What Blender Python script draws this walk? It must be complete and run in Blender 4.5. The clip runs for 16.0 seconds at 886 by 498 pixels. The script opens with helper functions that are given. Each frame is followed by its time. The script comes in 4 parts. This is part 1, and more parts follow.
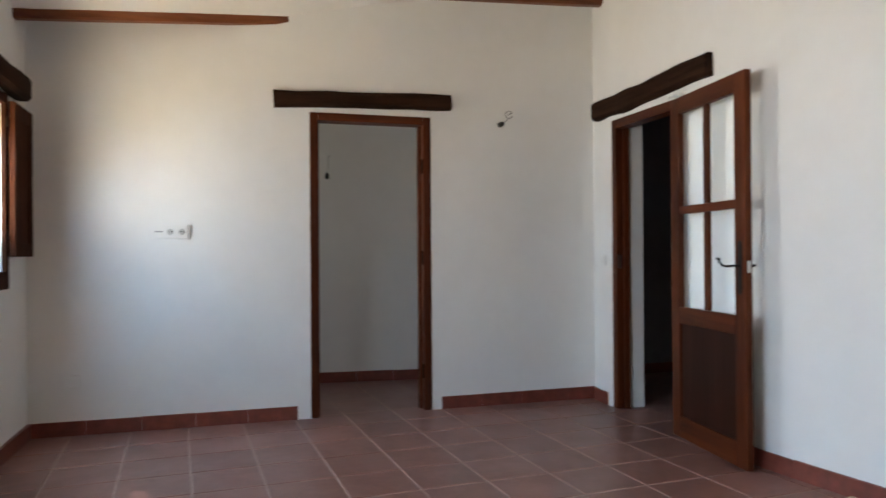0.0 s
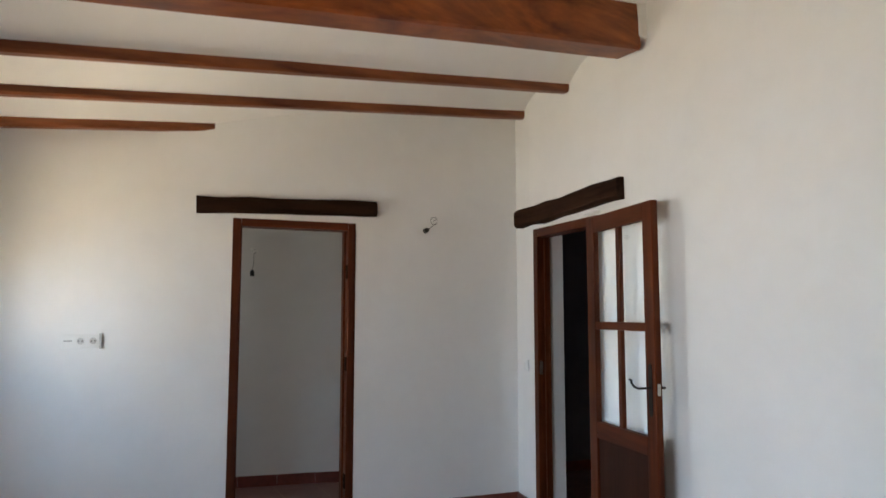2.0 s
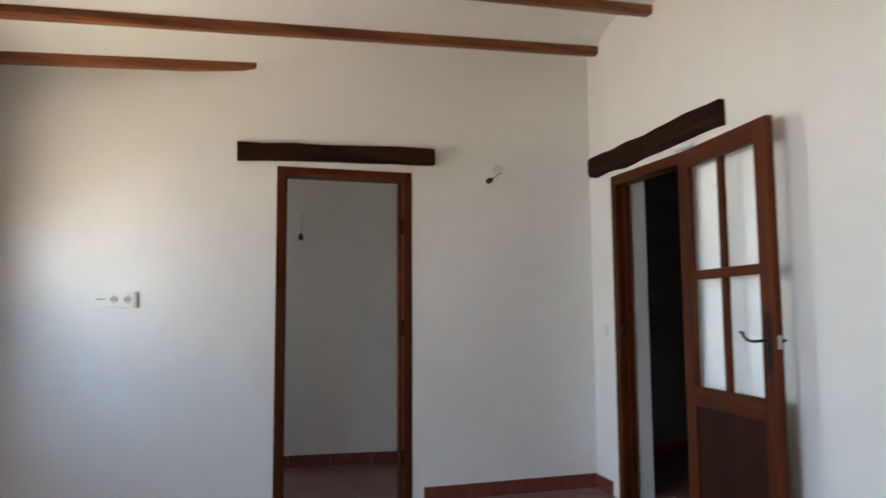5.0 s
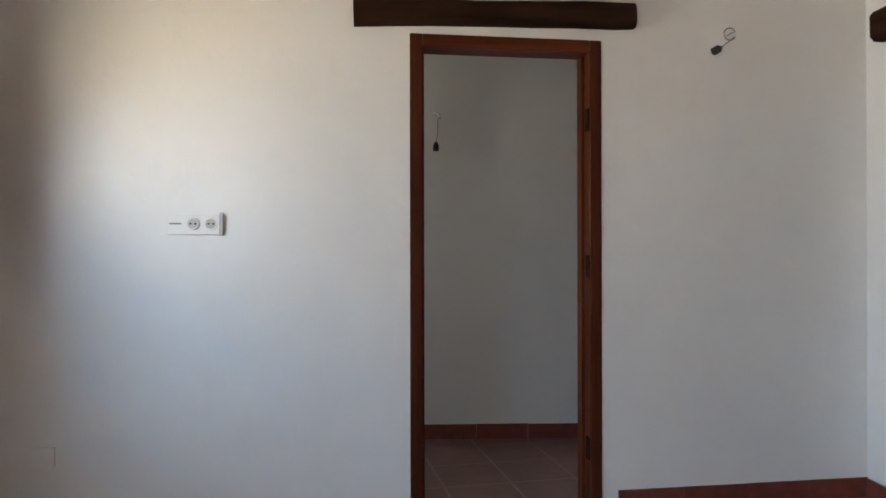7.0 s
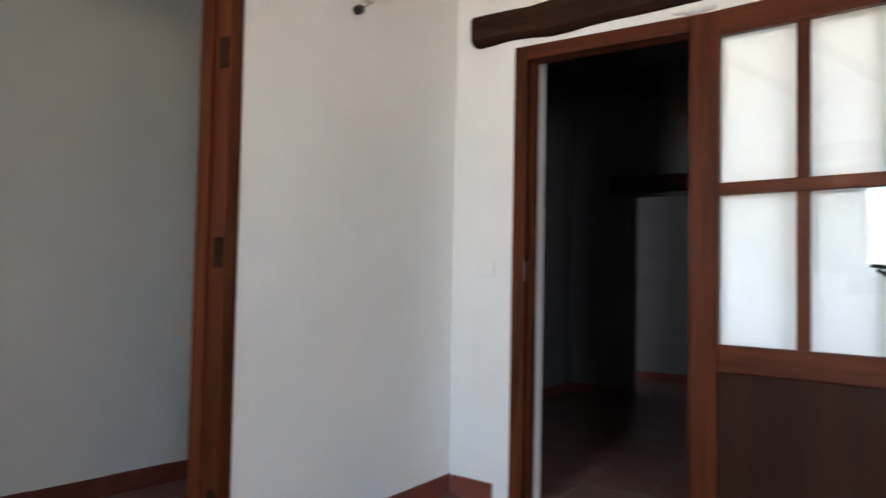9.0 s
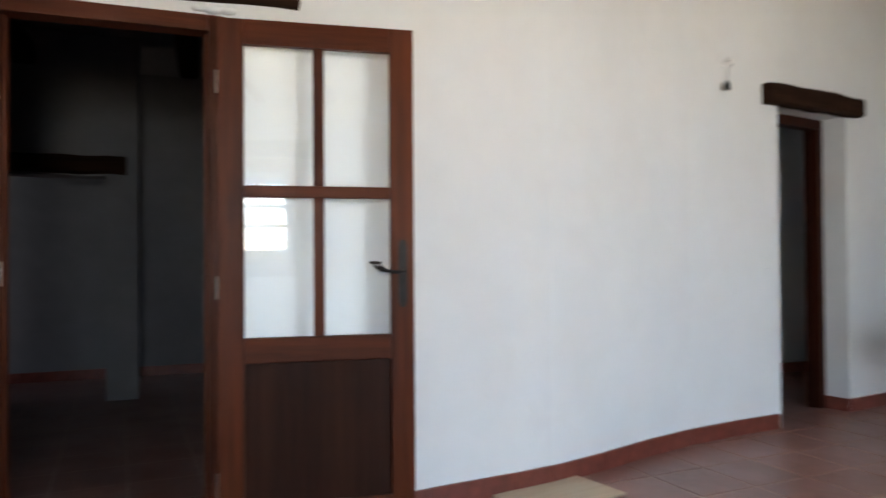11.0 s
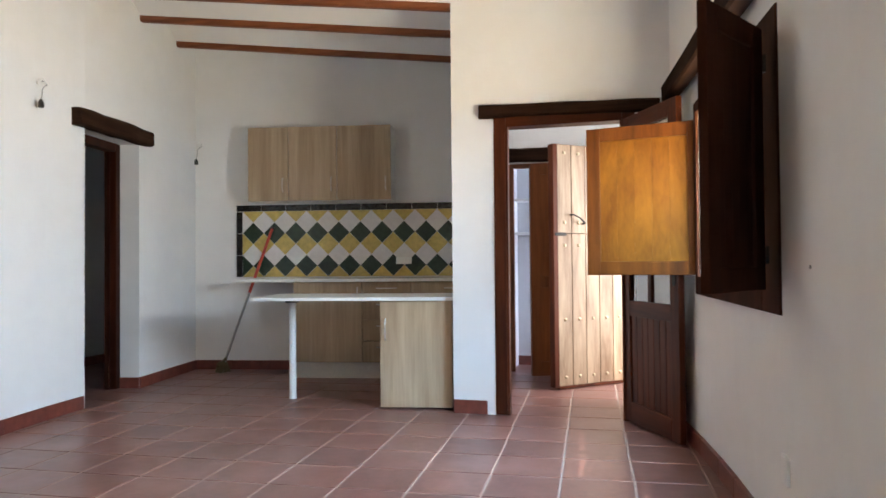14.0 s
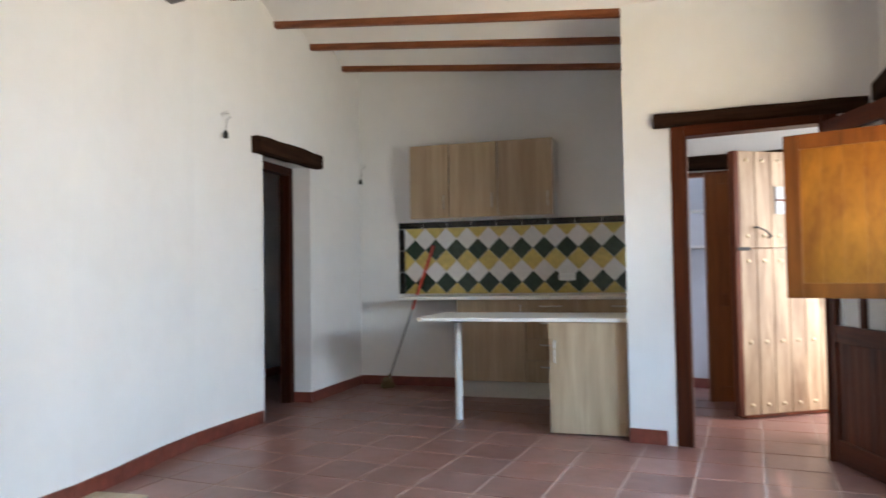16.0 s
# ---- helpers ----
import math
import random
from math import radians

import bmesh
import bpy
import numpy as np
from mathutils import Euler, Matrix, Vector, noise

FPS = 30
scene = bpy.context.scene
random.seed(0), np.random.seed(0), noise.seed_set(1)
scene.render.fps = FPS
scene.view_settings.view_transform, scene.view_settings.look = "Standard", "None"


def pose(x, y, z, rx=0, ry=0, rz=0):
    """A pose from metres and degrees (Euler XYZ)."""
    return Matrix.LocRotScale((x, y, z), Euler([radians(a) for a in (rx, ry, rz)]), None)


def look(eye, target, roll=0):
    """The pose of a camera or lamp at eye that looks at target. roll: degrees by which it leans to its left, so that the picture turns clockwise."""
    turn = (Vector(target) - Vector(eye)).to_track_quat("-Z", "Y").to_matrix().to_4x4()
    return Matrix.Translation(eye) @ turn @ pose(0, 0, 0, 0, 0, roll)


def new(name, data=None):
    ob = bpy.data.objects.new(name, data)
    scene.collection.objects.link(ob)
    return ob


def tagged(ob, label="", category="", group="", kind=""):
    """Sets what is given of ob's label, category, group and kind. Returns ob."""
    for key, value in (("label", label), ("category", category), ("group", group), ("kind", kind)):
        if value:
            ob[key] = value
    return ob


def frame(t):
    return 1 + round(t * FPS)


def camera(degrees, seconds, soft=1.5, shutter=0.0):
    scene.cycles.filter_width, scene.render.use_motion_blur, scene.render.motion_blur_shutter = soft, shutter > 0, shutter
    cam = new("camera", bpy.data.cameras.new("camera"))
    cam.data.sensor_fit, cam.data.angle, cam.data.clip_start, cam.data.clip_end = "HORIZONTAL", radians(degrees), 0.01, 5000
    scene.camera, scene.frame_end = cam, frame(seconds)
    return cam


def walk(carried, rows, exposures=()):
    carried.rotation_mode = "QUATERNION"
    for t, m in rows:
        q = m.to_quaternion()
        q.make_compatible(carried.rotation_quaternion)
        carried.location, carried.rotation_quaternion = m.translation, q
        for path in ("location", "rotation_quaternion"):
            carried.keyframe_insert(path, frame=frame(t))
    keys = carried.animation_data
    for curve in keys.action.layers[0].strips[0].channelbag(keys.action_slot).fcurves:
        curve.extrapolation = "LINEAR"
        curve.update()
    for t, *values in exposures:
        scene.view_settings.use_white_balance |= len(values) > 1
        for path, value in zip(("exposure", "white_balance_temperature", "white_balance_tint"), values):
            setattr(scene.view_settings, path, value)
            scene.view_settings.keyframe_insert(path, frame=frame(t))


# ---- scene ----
cam = camera(64.0, 16.0, 1.5, 0.4)
PATH = [
    (0, (-2.691, -4.947, 1.142), (-2.123, -3.03, 1.15), -0.4),
    (0.5, (-2.662, -4.982, 1.202), (-1.901, -3.133, 1.204), -0.4),
    (1, (-2.658, -5.003, 1.277), (-1.839, -3.179, 1.313), -0.3),
    (1.5, (-2.626, -5.011, 1.359), (-1.847, -3.172, 1.462), -0.3),
    (2, (-2.609, -5.02, 1.442), (-1.879, -3.168, 1.63), -0.0),
    (2.5, (-2.611, -5.035, 1.504), (-1.876, -3.192, 1.753), -0.1),
    (3, (-2.593, -5.034, 1.577), (-1.832, -3.207, 1.865), 0.0),
    (3.5, (-2.608, -4.984, 1.517), (-1.833, -3.166, 1.819), -0.0),
    (4, (-2.627, -4.867, 1.38), (-1.846, -3.049, 1.672), -0.1),
    (4.5, (-2.517, -4.678, 1.269), (-1.761, -2.842, 1.513), -0.1),
    (5, (-2.483, -4.46, 1.187), (-1.894, -2.557, 1.37), -0.4),
    (5.2, (-2.461, -4.355, 1.194), (-1.952, -2.427, 1.339), -0.2),
    (7.3, (-2.464, -2.879, 1.160), (-2.188, -0.898, 1.163), -0.1),
    (7.5, (-2.480, -2.771, 1.115), (-2.115, -0.804, 1.126), 0.2),
    (8, (-2.609, -2.446, 1.067), (-1.858, -0.593, 1.092), 0.2),
    (8.5, (-2.718, -2.194, 0.989), (-1.559, -0.566, 1.059), 1.1),
    (8.7, (-2.791, -2.068, 1.006), (-1.399, -0.633, 1.080), 1.2),
    (10.8, (-3.026, -1.072, 1.109), (-1.083, -1.548, 1.14), -0.5),
    (11, (-2.995, -1.003, 1.113), (-1.122, -1.704, 1.138), -0.4),
    (11.5, (-3.045, -0.867, 1.142), (-1.401, -2.006, 1.165), -0.1),
    (12, (-3.162, -0.711, 1.151), (-1.745, -2.122, 1.178), -0.2),
    (12.5, (-3.317, -0.617, 1.085), (-2.052, -2.166, 1.121), -0.4),
    (13, (-3.392, -0.506, 1.067), (-2.393, -2.238, 1.108), -0.2),
    (13.5, (-3.421, -0.377, 1.044), (-2.728, -2.253, 1.087), -0.3),
    (14, (-3.46, -0.295, 1.06), (-2.917, -2.22, 1.097), -0.5),
    (14.5, (-3.484, -0.254, 1.084), (-2.965, -2.185, 1.117), -0.6),
    (15, (-3.441, -0.248, 1.106), (-2.886, -2.169, 1.144), -0.6),
    (15.5, (-3.384, -0.304, 1.133), (-2.698, -2.183, 1.167), -0.8),
    (16, (-3.265, -0.381, 1.143), (-2.342, -2.154, 1.208), -0.9),
]
walk(cam, [(t, look(e, g, r)) for t, e, g, r in PATH], [(0, -0.21), (2.5, -0.37), (3.5, -0.30), (5.0, -0.28), (7.5, -0.28), (8.0, -0.18), (8.5, 0.20), (9.6, 0.10), (11, -0.08), (11.5, -0.38), (12.0, -0.52), (12.5, -0.36), (13.3, 0.0), (14.2, 0.40), (15.0, 0.46), (15.6, 0.32), (16, 0.14)])

# ---- world, sun and window light ----
world = bpy.data.worlds.new("sky")
scene.world = world
world.use_nodes = True
wn = world.node_tree
sky = wn.nodes.new("ShaderNodeTexSky")
sky.sky_type = "NISHITA"
sky.sun_disc = False
SUN_EL, SUN_AZ = 52.0, 300.0  # degrees; azimuth clockwise from +y
sky.sun_elevation, sky.sun_rotation = radians(SUN_EL), radians(SUN_AZ)
wn.links.new(sky.outputs[0], wn.nodes["Background"].inputs[0])
wn.nodes["Background"].inputs[1].default_value = 0.12
sun = new("sun", bpy.data.lights.new("sun", "SUN"))
sun.data.energy, sun.data.angle, sun.data.color = 3.5, radians(0.6), (1.0, 0.95, 0.86)
sun.matrix_world = look((30 * math.sin(radians(SUN_AZ)), 30 * math.cos(radians(SUN_AZ)), 30 * math.tan(radians(SUN_EL))), (0, 0, 0))


def window_light(name, centre, target, w, h, watts, colour=(0.93, 0.97, 1.0), spread=180.0):
    lamp = new(name, bpy.data.lights.new(name, "AREA"))
    lamp.data.shape, lamp.data.size, lamp.data.size_y = "RECTANGLE", w, h
    lamp.data.energy, lamp.data.color, lamp.data.spread = watts, colour, radians(spread)
    lamp.matrix_world = look(centre, target)
    return lamp


SKYBLUE, EARTHWARM = (0.44, 0.70, 1.0), (1.0, 0.83, 0.56)
for tag, x, y, z, w, h, sky_w, ground_w, aim in (("large_window", -4.17, -3.77, 1.42, 1.15, 0.72, 92, 68, 0.03), ("small_window", -4.26, -0.78, 1.515, 0.46, 0.80, 36, 44, 0.0), ("store_window", -4.22, 0.945, 1.5, 0.46, 0.70, 6.0, 7, 0.0)):
    window_light("sky_light_" + tag, (x, y, z + 0.04), (x + 1.0, y - aim, z - 1.15), w, h, sky_w, SKYBLUE, 150.0)
    window_light("ground_light_" + tag, (x - 0.004, y, z - 0.04), (x + 1.0, y - aim, z + 1.05), w, h, ground_w, EARTHWARM, 150.0)
# added fill that brightens the narrow store; no window is known there
window_light("fill_light_narrow_store", (-4.5, -7.35, 1.45), (-3.0, -7.38, 1.3), 0.30, 1.0, 42, (0.66, 0.76, 1.0))
window_light("sky_light_front_door", (-4.4, -6.4, 1.2), (-3.0, -6.5, 0.8), 1.0, 1.8, 72, (0.96, 0.97, 1.0))

# ---- materials ----


def mat(name, build):
    m = bpy.data.materials.new(name)
    m.use_nodes = True
    t = m.node_tree
    b = t.nodes["Principled BSDF"]
    build(t, b)
    return m


def N(t, kind, **kw):
    n = t.nodes.new(kind)
    for k, v in kw.items():
        n.inputs[k].default_value = v
    return n


def coords(t, scale=(1, 1, 1)):
    tc = t.nodes.new("ShaderNodeTexCoord")
    mp = t.nodes.new("ShaderNodeMapping")
    mp.inputs["Scale"].default_value = scale
    t.links.new(tc.outputs["Object"], mp.inputs["Vector"])
    return mp.outputs[0]


def noise_tex(t, vec, scale, detail=4.0, rough=0.6, distort=0.0):
    n = t.nodes.new("ShaderNodeTexNoise")
    n.inputs["Scale"].default_value, n.inputs["Detail"].default_value = scale, detail
    n.inputs["Roughness"].default_value, n.inputs["Distortion"].default_value = rough, distort
    if vec is not None:
        t.links.new(vec, n.inputs["Vector"])
    return n.outputs["Fac"]


def ramp(t, fac, stops):
    r = t.nodes.new("ShaderNodeValToRGB")
    el = r.color_ramp.elements
    while len(el) < len(stops):
        el.new(0.5)
    for e, (p, c) in zip(el, stops):
        e.position, e.color = p, (*c, 1.0)
    t.links.new(fac, r.inputs[0])
    return r.outputs[0]


def mixc(t, fac, a, b, mode="MIX"):
    m = t.nodes.new("ShaderNodeMix")
    m.data_type, m.blend_type = "RGBA", mode
    for sock, v in ((m.inputs[0], fac), (m.inputs[6], a), (m.inputs[7], b)):
        if isinstance(v, (int, float)):
            sock.default_value = v
        elif isinstance(v, tuple):
            sock.default_value = (*v, 1.0)
        else:
            t.links.new(v, sock)
    return m.outputs[2]


def bump(t, b, height, strength, dist=0.01):
    n = t.nodes.new("ShaderNodeBump")
    n.inputs["Strength"].default_value, n.inputs["Distance"].default_value = strength, dist
    t.links.new(height, n.inputs["Height"])
    t.links.new(n.outputs[0], b.inputs["Normal"])


def add(t, a, b, wa=1.0, wb=1.0):
    out = []
    for s, w in ((a, wa), (b, wb)):
        m = t.nodes.new("ShaderNodeMath")
        m.operation = "MULTIPLY"
        m.inputs[1].default_value = w
        t.links.new(s, m.inputs[0])
        out.append(m.outputs[0])
    m = t.nodes.new("ShaderNodeMath")
    t.links.new(out[0], m.inputs[0])
    t.links.new(out[1], m.inputs[1])
    return m.outputs[0]


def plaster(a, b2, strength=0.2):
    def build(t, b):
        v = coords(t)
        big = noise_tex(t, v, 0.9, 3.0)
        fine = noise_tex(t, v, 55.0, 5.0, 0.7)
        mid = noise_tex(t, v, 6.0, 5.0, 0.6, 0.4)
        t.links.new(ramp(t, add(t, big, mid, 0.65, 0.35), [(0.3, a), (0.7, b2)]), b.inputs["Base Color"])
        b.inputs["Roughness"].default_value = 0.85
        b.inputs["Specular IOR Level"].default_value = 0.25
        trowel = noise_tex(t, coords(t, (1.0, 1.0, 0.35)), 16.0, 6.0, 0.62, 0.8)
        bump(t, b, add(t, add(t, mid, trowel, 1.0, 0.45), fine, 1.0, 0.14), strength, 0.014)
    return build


def wood(dark, light, rough=0.35, axis=2, ring=3.0, streak=26.0, knots=True, coat=0.15, vary=0.0, stretch=0.07, swirl=1.6, gloss=0.3):
    """Varnished timber whose grain runs along one local axis."""
    def build(t, b):
        sc = [1.0, 1.0, 1.0]
        sc[axis] = stretch
        v = coords(t, tuple(sc))
        if vary:
            oi = t.nodes.new("ShaderNodeObjectInfo")
            va = t.nodes.new("ShaderNodeVectorMath")
            va.operation = "ADD"
            sca = t.nodes.new("ShaderNodeVectorMath")
            sca.operation = "SCALE"
            sca.inputs[0].default_value = (13.0, 7.0, 5.0)
            t.links.new(oi.outputs["Random"], sca.inputs["Scale"])
            t.links.new(v, va.inputs[0])
            t.links.new(sca.outputs[0], va.inputs[1])
            v = va.outputs[0]
        g = noise_tex(t, v, ring, 3.0, 0.55, swirl)
        s = noise_tex(t, v, streak, 6.0, 0.7, 0.3)
        f = add(t, g, s, 0.62, 0.38)
        col = ramp(t, f, [(0.34, dark), (0.5, tuple((p + q) / 2 for p, q in zip(dark, light))), (0.66, light)])
        if knots:
            k = t.nodes.new("ShaderNodeTexVoronoi")
            k.inputs["Scale"].default_value = 2.2
            sc2 = [1.0, 1.0, 1.0]
            sc2[axis] = 0.45
            t.links.new(coords(t, tuple(sc2)), k.inputs["Vector"])
            kr = ramp(t, k.outputs["Distance"], [(0.0, (0, 0, 0)), (0.09, (1, 1, 1))])
            col = mixc(t, kr, tuple(c * 0.45 for c in dark), col)
        t.links.new(col, b.inputs["Base Color"])
        b.inputs["Roughness"].default_value = rough
        b.inputs["Specular IOR Level"].default_value = gloss
        b.inputs["Coat Weight"].default_value = coat
        b.inputs["Coat Roughness"].default_value = 0.25
        bump(t, b, s, 0.12, 0.004)
    return build


def tile_mat(t, b):
    oi = t.nodes.new("ShaderNodeObjectInfo")
    v = t.nodes.new("ShaderNodeNewGeometry").outputs["Position"]
    big = noise_tex(t, v, 2.2, 4.0)
    fine = noise_tex(t, v, 30.0, 5.0, 0.7)
    dust = noise_tex(t, v, 0.7, 5.0, 0.65, 0.5)
    base = ramp(t, add(t, big, fine, 0.55, 0.45), [(0.32, (0.158, 0.068, 0.054)), (0.5, (0.216, 0.098, 0.079)), (0.68, (0.268, 0.129, 0.105))])
    shade = ramp(t, oi.outputs["Random"], [(0.0, (0.86, 0.84, 0.84)), (1.0, (1.08, 1.06, 1.05))])
    base = mixc(t, 1.0, base, shade, "MULTIPLY")
    smudge = ramp(t, noise_tex(t, v, 3.4, 6.0, 0.7, 1.2), [(0.36, (0.66, 0.62, 0.62)), (0.56, (1.0, 1.0, 1.0))])
    base = mixc(t, 0.6, base, smudge, "MULTIPLY")
    film = ramp(t, dust, [(0.45, (0, 0, 0)), (0.75, (0.16, 0.16, 0.16))])
    t.links.new(mixc(t, film, base, (0.36, 0.29, 0.26)), b.inputs["Base Color"])
    t.links.new(ramp(t, add(t, noise_tex(t, v, 4.0, 5.0), fine, 0.7, 0.3), [(0.3, (0.30, 0.30, 0.30)), (0.7, (0.42, 0.42, 0.42))]), b.inputs["Roughness"])
    bump(t, b, fine, 0.05, 0.003)


def plain(col, rough=0.5, metal=0.0, var=0.12, scale=30.0, bumpy=0.05):
    def build(t, b):
        v = coords(t)
        n = noise_tex(t, v, scale, 4.0)
        t.links.new(ramp(t, n, [(0.3, tuple(c * (1 - var) for c in col)), (0.7, tuple(min(1, c * (1 + var)) for c in col))]), b.inputs["Base Color"])
        b.inputs["Roughness"].default_value, b.inputs["Metallic"].default_value = rough, metal
        bump(t, b, n, bumpy, 0.003)
    return build


def glass_build(t, b):
    b.inputs["Base Color"].default_value = (0.96, 0.98, 0.98, 1)
    b.inputs["Roughness"].default_value = 0.02
    b.inputs["Transmission Weight"].default_value = 1.0
    b.inputs["IOR"].default_value = 1.45


# white plaster of the unlit room, its dimness put into the grey
SHADE_PLASTER = mat("shaded_room_plaster", plaster((0.15, 0.15, 0.158), (0.215, 0.215, 0.225), 0.4))
ORANGEWOOD = mat("orange_brown_wood", wood((0.11, 0.032, 0.011), (0.29, 0.098, 0.033), 0.42, 2, 3.0, 26.0, True, 0.06, 1.0))
PLASTER = mat("white_plaster", plaster((0.775, 0.77, 0.757), (0.845, 0.842, 0.832)))
CEILING = mat("ceiling_plaster", plaster((0.79, 0.78, 0.765), (0.85, 0.842, 0.83), 0.25))
BEAM = mat("honey_timber", wood((0.085, 0.020, 0.008), (0.27, 0.088, 0.030), 0.45, 0, 4.0, 24.0, True, 0.03, 0.0, 0.12, 2.2))
MAINBEAM = mat("red_honey_timber", wood((0.10, 0.018, 0.005), (0.35, 0.098, 0.022), 0.40, 0, 2.4, 9.0, True, 0.08, 0.0, 0.30, 4.5))
DARKBEAM = mat("dark_old_timber", wood((0.012, 0.006, 0.004), (0.045, 0.022, 0.014), 0.8, 0, 4.0, 30.0, False, 0.0, 0.0, 0.07, 1.6, 0.02))
DOORRAIL = mat("red_brown_door_rail", wood((0.028, 0.0056, 0.0022), (0.122, 0.0285, 0.0085), 0.45, 0, 4.0, 30.0, True, 0.0, 1.0, 0.07, 1.6, 0.15))
DOORWOOD = mat("red_brown_door_wood", wood((0.028, 0.0056, 0.0022), (0.122, 0.0285, 0.0085), 0.45, 2, 4.0, 30.0, True, 0.0, 1.0, 0.07, 1.6, 0.15))
# red-brown door wood darkened for the shade inside the narrow doorway
SHADED_FRAME = mat("shaded_frame_wood", wood((0.012, 0.0032, 0.0018), (0.048, 0.011, 0.005), 0.5, 2, 4.0, 30.0, True, 0.0, 1.0, 0.07, 1.6, 0.1))
PANEL = mat("dark_door_panel", wood((0.014, 0.005, 0.003), (0.040, 0.014, 0.008), 0.5, 2, 3.0, 26.0, False, 0.0, 0.0, 0.07, 1.6, 0.1))
# shutter wood twice: golden as lit, and dark brown with shade in the colour
SHUTTER = mat("golden_lit_shutter_wood", wood((0.090, 0.026, 0.0032), (0.205, 0.078, 0.0075), 0.42, 2, 3.2, 40.0, True, 0.0, 1.0, 0.30, 2.6, 0.25))
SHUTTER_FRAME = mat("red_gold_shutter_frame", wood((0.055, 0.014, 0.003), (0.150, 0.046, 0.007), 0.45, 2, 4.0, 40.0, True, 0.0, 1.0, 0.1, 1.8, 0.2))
SHUTTER_SHADED = mat("shaded_shutter_wood", wood((0.022, 0.008, 0.005), (0.060, 0.020, 0.010), 0.6, 2, 3.0, 26.0, True, 0.0, 1.0, 0.07, 1.6, 0.02))
OAK = mat("pale_oak_laminate", wood((0.27, 0.188, 0.116), (0.49, 0.375, 0.252), 0.45, 2, 6.0, 55.0, False, 0.0, 1.0, 0.045, 1.2))
PLINTH = mat("pale_plinth_laminate", plain((0.60, 0.57, 0.50), 0.5, 0, 0.05))
STUDDOOR = mat("weathered_plank_wood", wood((0.165, 0.095, 0.052), (0.42, 0.305, 0.20), 0.45, 2, 5.0, 32.0, True, 0.0, 1.0, 0.12, 2.0))
SKIRT = mat("terracotta_skirting", plain((0.17, 0.044, 0.030), 0.35, 0, 0.25, 14.0))
TILE = mat("terracotta_floor_tile", tile_mat)
GROUT = mat("pale_grout", plain((0.37, 0.28, 0.235), 0.9, 0, 0.2, 40.0, 0.2))
WHITE = mat("white_worktop", plain((0.80, 0.80, 0.78), 0.35, 0, 0.03))
PLASTIC = mat("white_plastic", plain((0.80, 0.80, 0.785), 0.4, 0, 0.02))
SOCKET_CUP = mat("socket_grey", plain((0.48, 0.48, 0.47), 0.5))
SOCKET_DARK = mat("socket_recess", plain((0.30, 0.30, 0.30), 0.5))
BLACK = mat("black_plastic", plain((0.012, 0.011, 0.010), 0.4))
IRON = mat("black_iron", plain((0.020, 0.017, 0.015), 0.5, 0.6, 0.3))
STEEL = mat("brushed_steel", plain((0.62, 0.60, 0.57), 0.28, 1.0, 0.08))
BRASS = mat("brass_stud", plain((0.45, 0.36, 0.24), 0.38, 1.0, 0.2))
GLASS = mat("clear_glass", glass_build)
T_GREEN = mat("dark_green_glaze", plain((0.022, 0.042, 0.024), 0.2, 0, 0.3, 20.0))
T_YELLOW = mat("yellow_glaze", plain((0.58, 0.455, 0.14), 0.22, 0, 0.18, 20.0))
T_WHITE = mat("white_glaze", plain((0.77, 0.76, 0.73), 0.2, 0, 0.05, 20.0))
T_BLACK = mat("black_glaze", plain((0.016, 0.013, 0.011), 0.2, 0, 0.3, 20.0))
RED = mat("red_plastic_handle", plain((0.52, 0.045, 0.020), 0.4))
POLE = mat("grey_painted_pole", plain((0.30, 0.29, 0.28), 0.35, 0.4, 0.15))
BRISTLE = mat("dark_bristle", plain((0.11, 0.08, 0.035), 0.9, 0, 0.4, 90.0, 0.4))
BOARD = mat("raw_plywood", wood((0.42, 0.32, 0.22), (0.56, 0.45, 0.33), 0.7, 0, 4.0, 24.0, True, 0.0))
EARTH = mat("dry_earth", plain((0.30, 0.24, 0.16), 0.95, 0, 0.3, 2.0, 0.5))
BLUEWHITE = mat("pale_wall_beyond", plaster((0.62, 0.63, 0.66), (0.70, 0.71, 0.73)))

# ---- helpers for meshes ----


def box(bm, x0, x1, y0, y1, z0, z1, m=None, bevel=0.0):
    r = bmesh.ops.create_cube(bm, size=1.0)
    vs = r["verts"]
    bmesh.ops.scale(bm, vec=(abs(x1 - x0), abs(y1 - y0), abs(z1 - z0)), verts=vs)
    bmesh.ops.translate(bm, vec=((x0 + x1) / 2, (y0 + y1) / 2, (z0 + z1) / 2), verts=vs)
    if bevel:
        es = list({e for v in vs for e in v.link_edges})
        r2 = bmesh.ops.bevel(bm, geom=es, offset=bevel, segments=2, affect="EDGES", profile=0.6)
        vs = list({v for f in r2["faces"] for v in f.verts} | {v for v in vs if v.is_valid})
    if m is not None:
        bmesh.ops.transform(bm, matrix=m, verts=vs)
    return vs


def boxm(*a, **k):
    bm = bmesh.new()
    box(bm, *a, **k)
    return bm


def rod(bm, a, b, r, seg=12, r2=None):
    a, b = Vector(a), Vector(b)
    d = b - a
    m = Matrix.Translation((a + b) / 2) @ d.to_track_quat("Z", "Y").to_matrix().to_4x4()
    bmesh.ops.create_cone(bm, cap_ends=True, segments=seg, radius1=r, radius2=r if r2 is None else r2, depth=d.length, matrix=m)


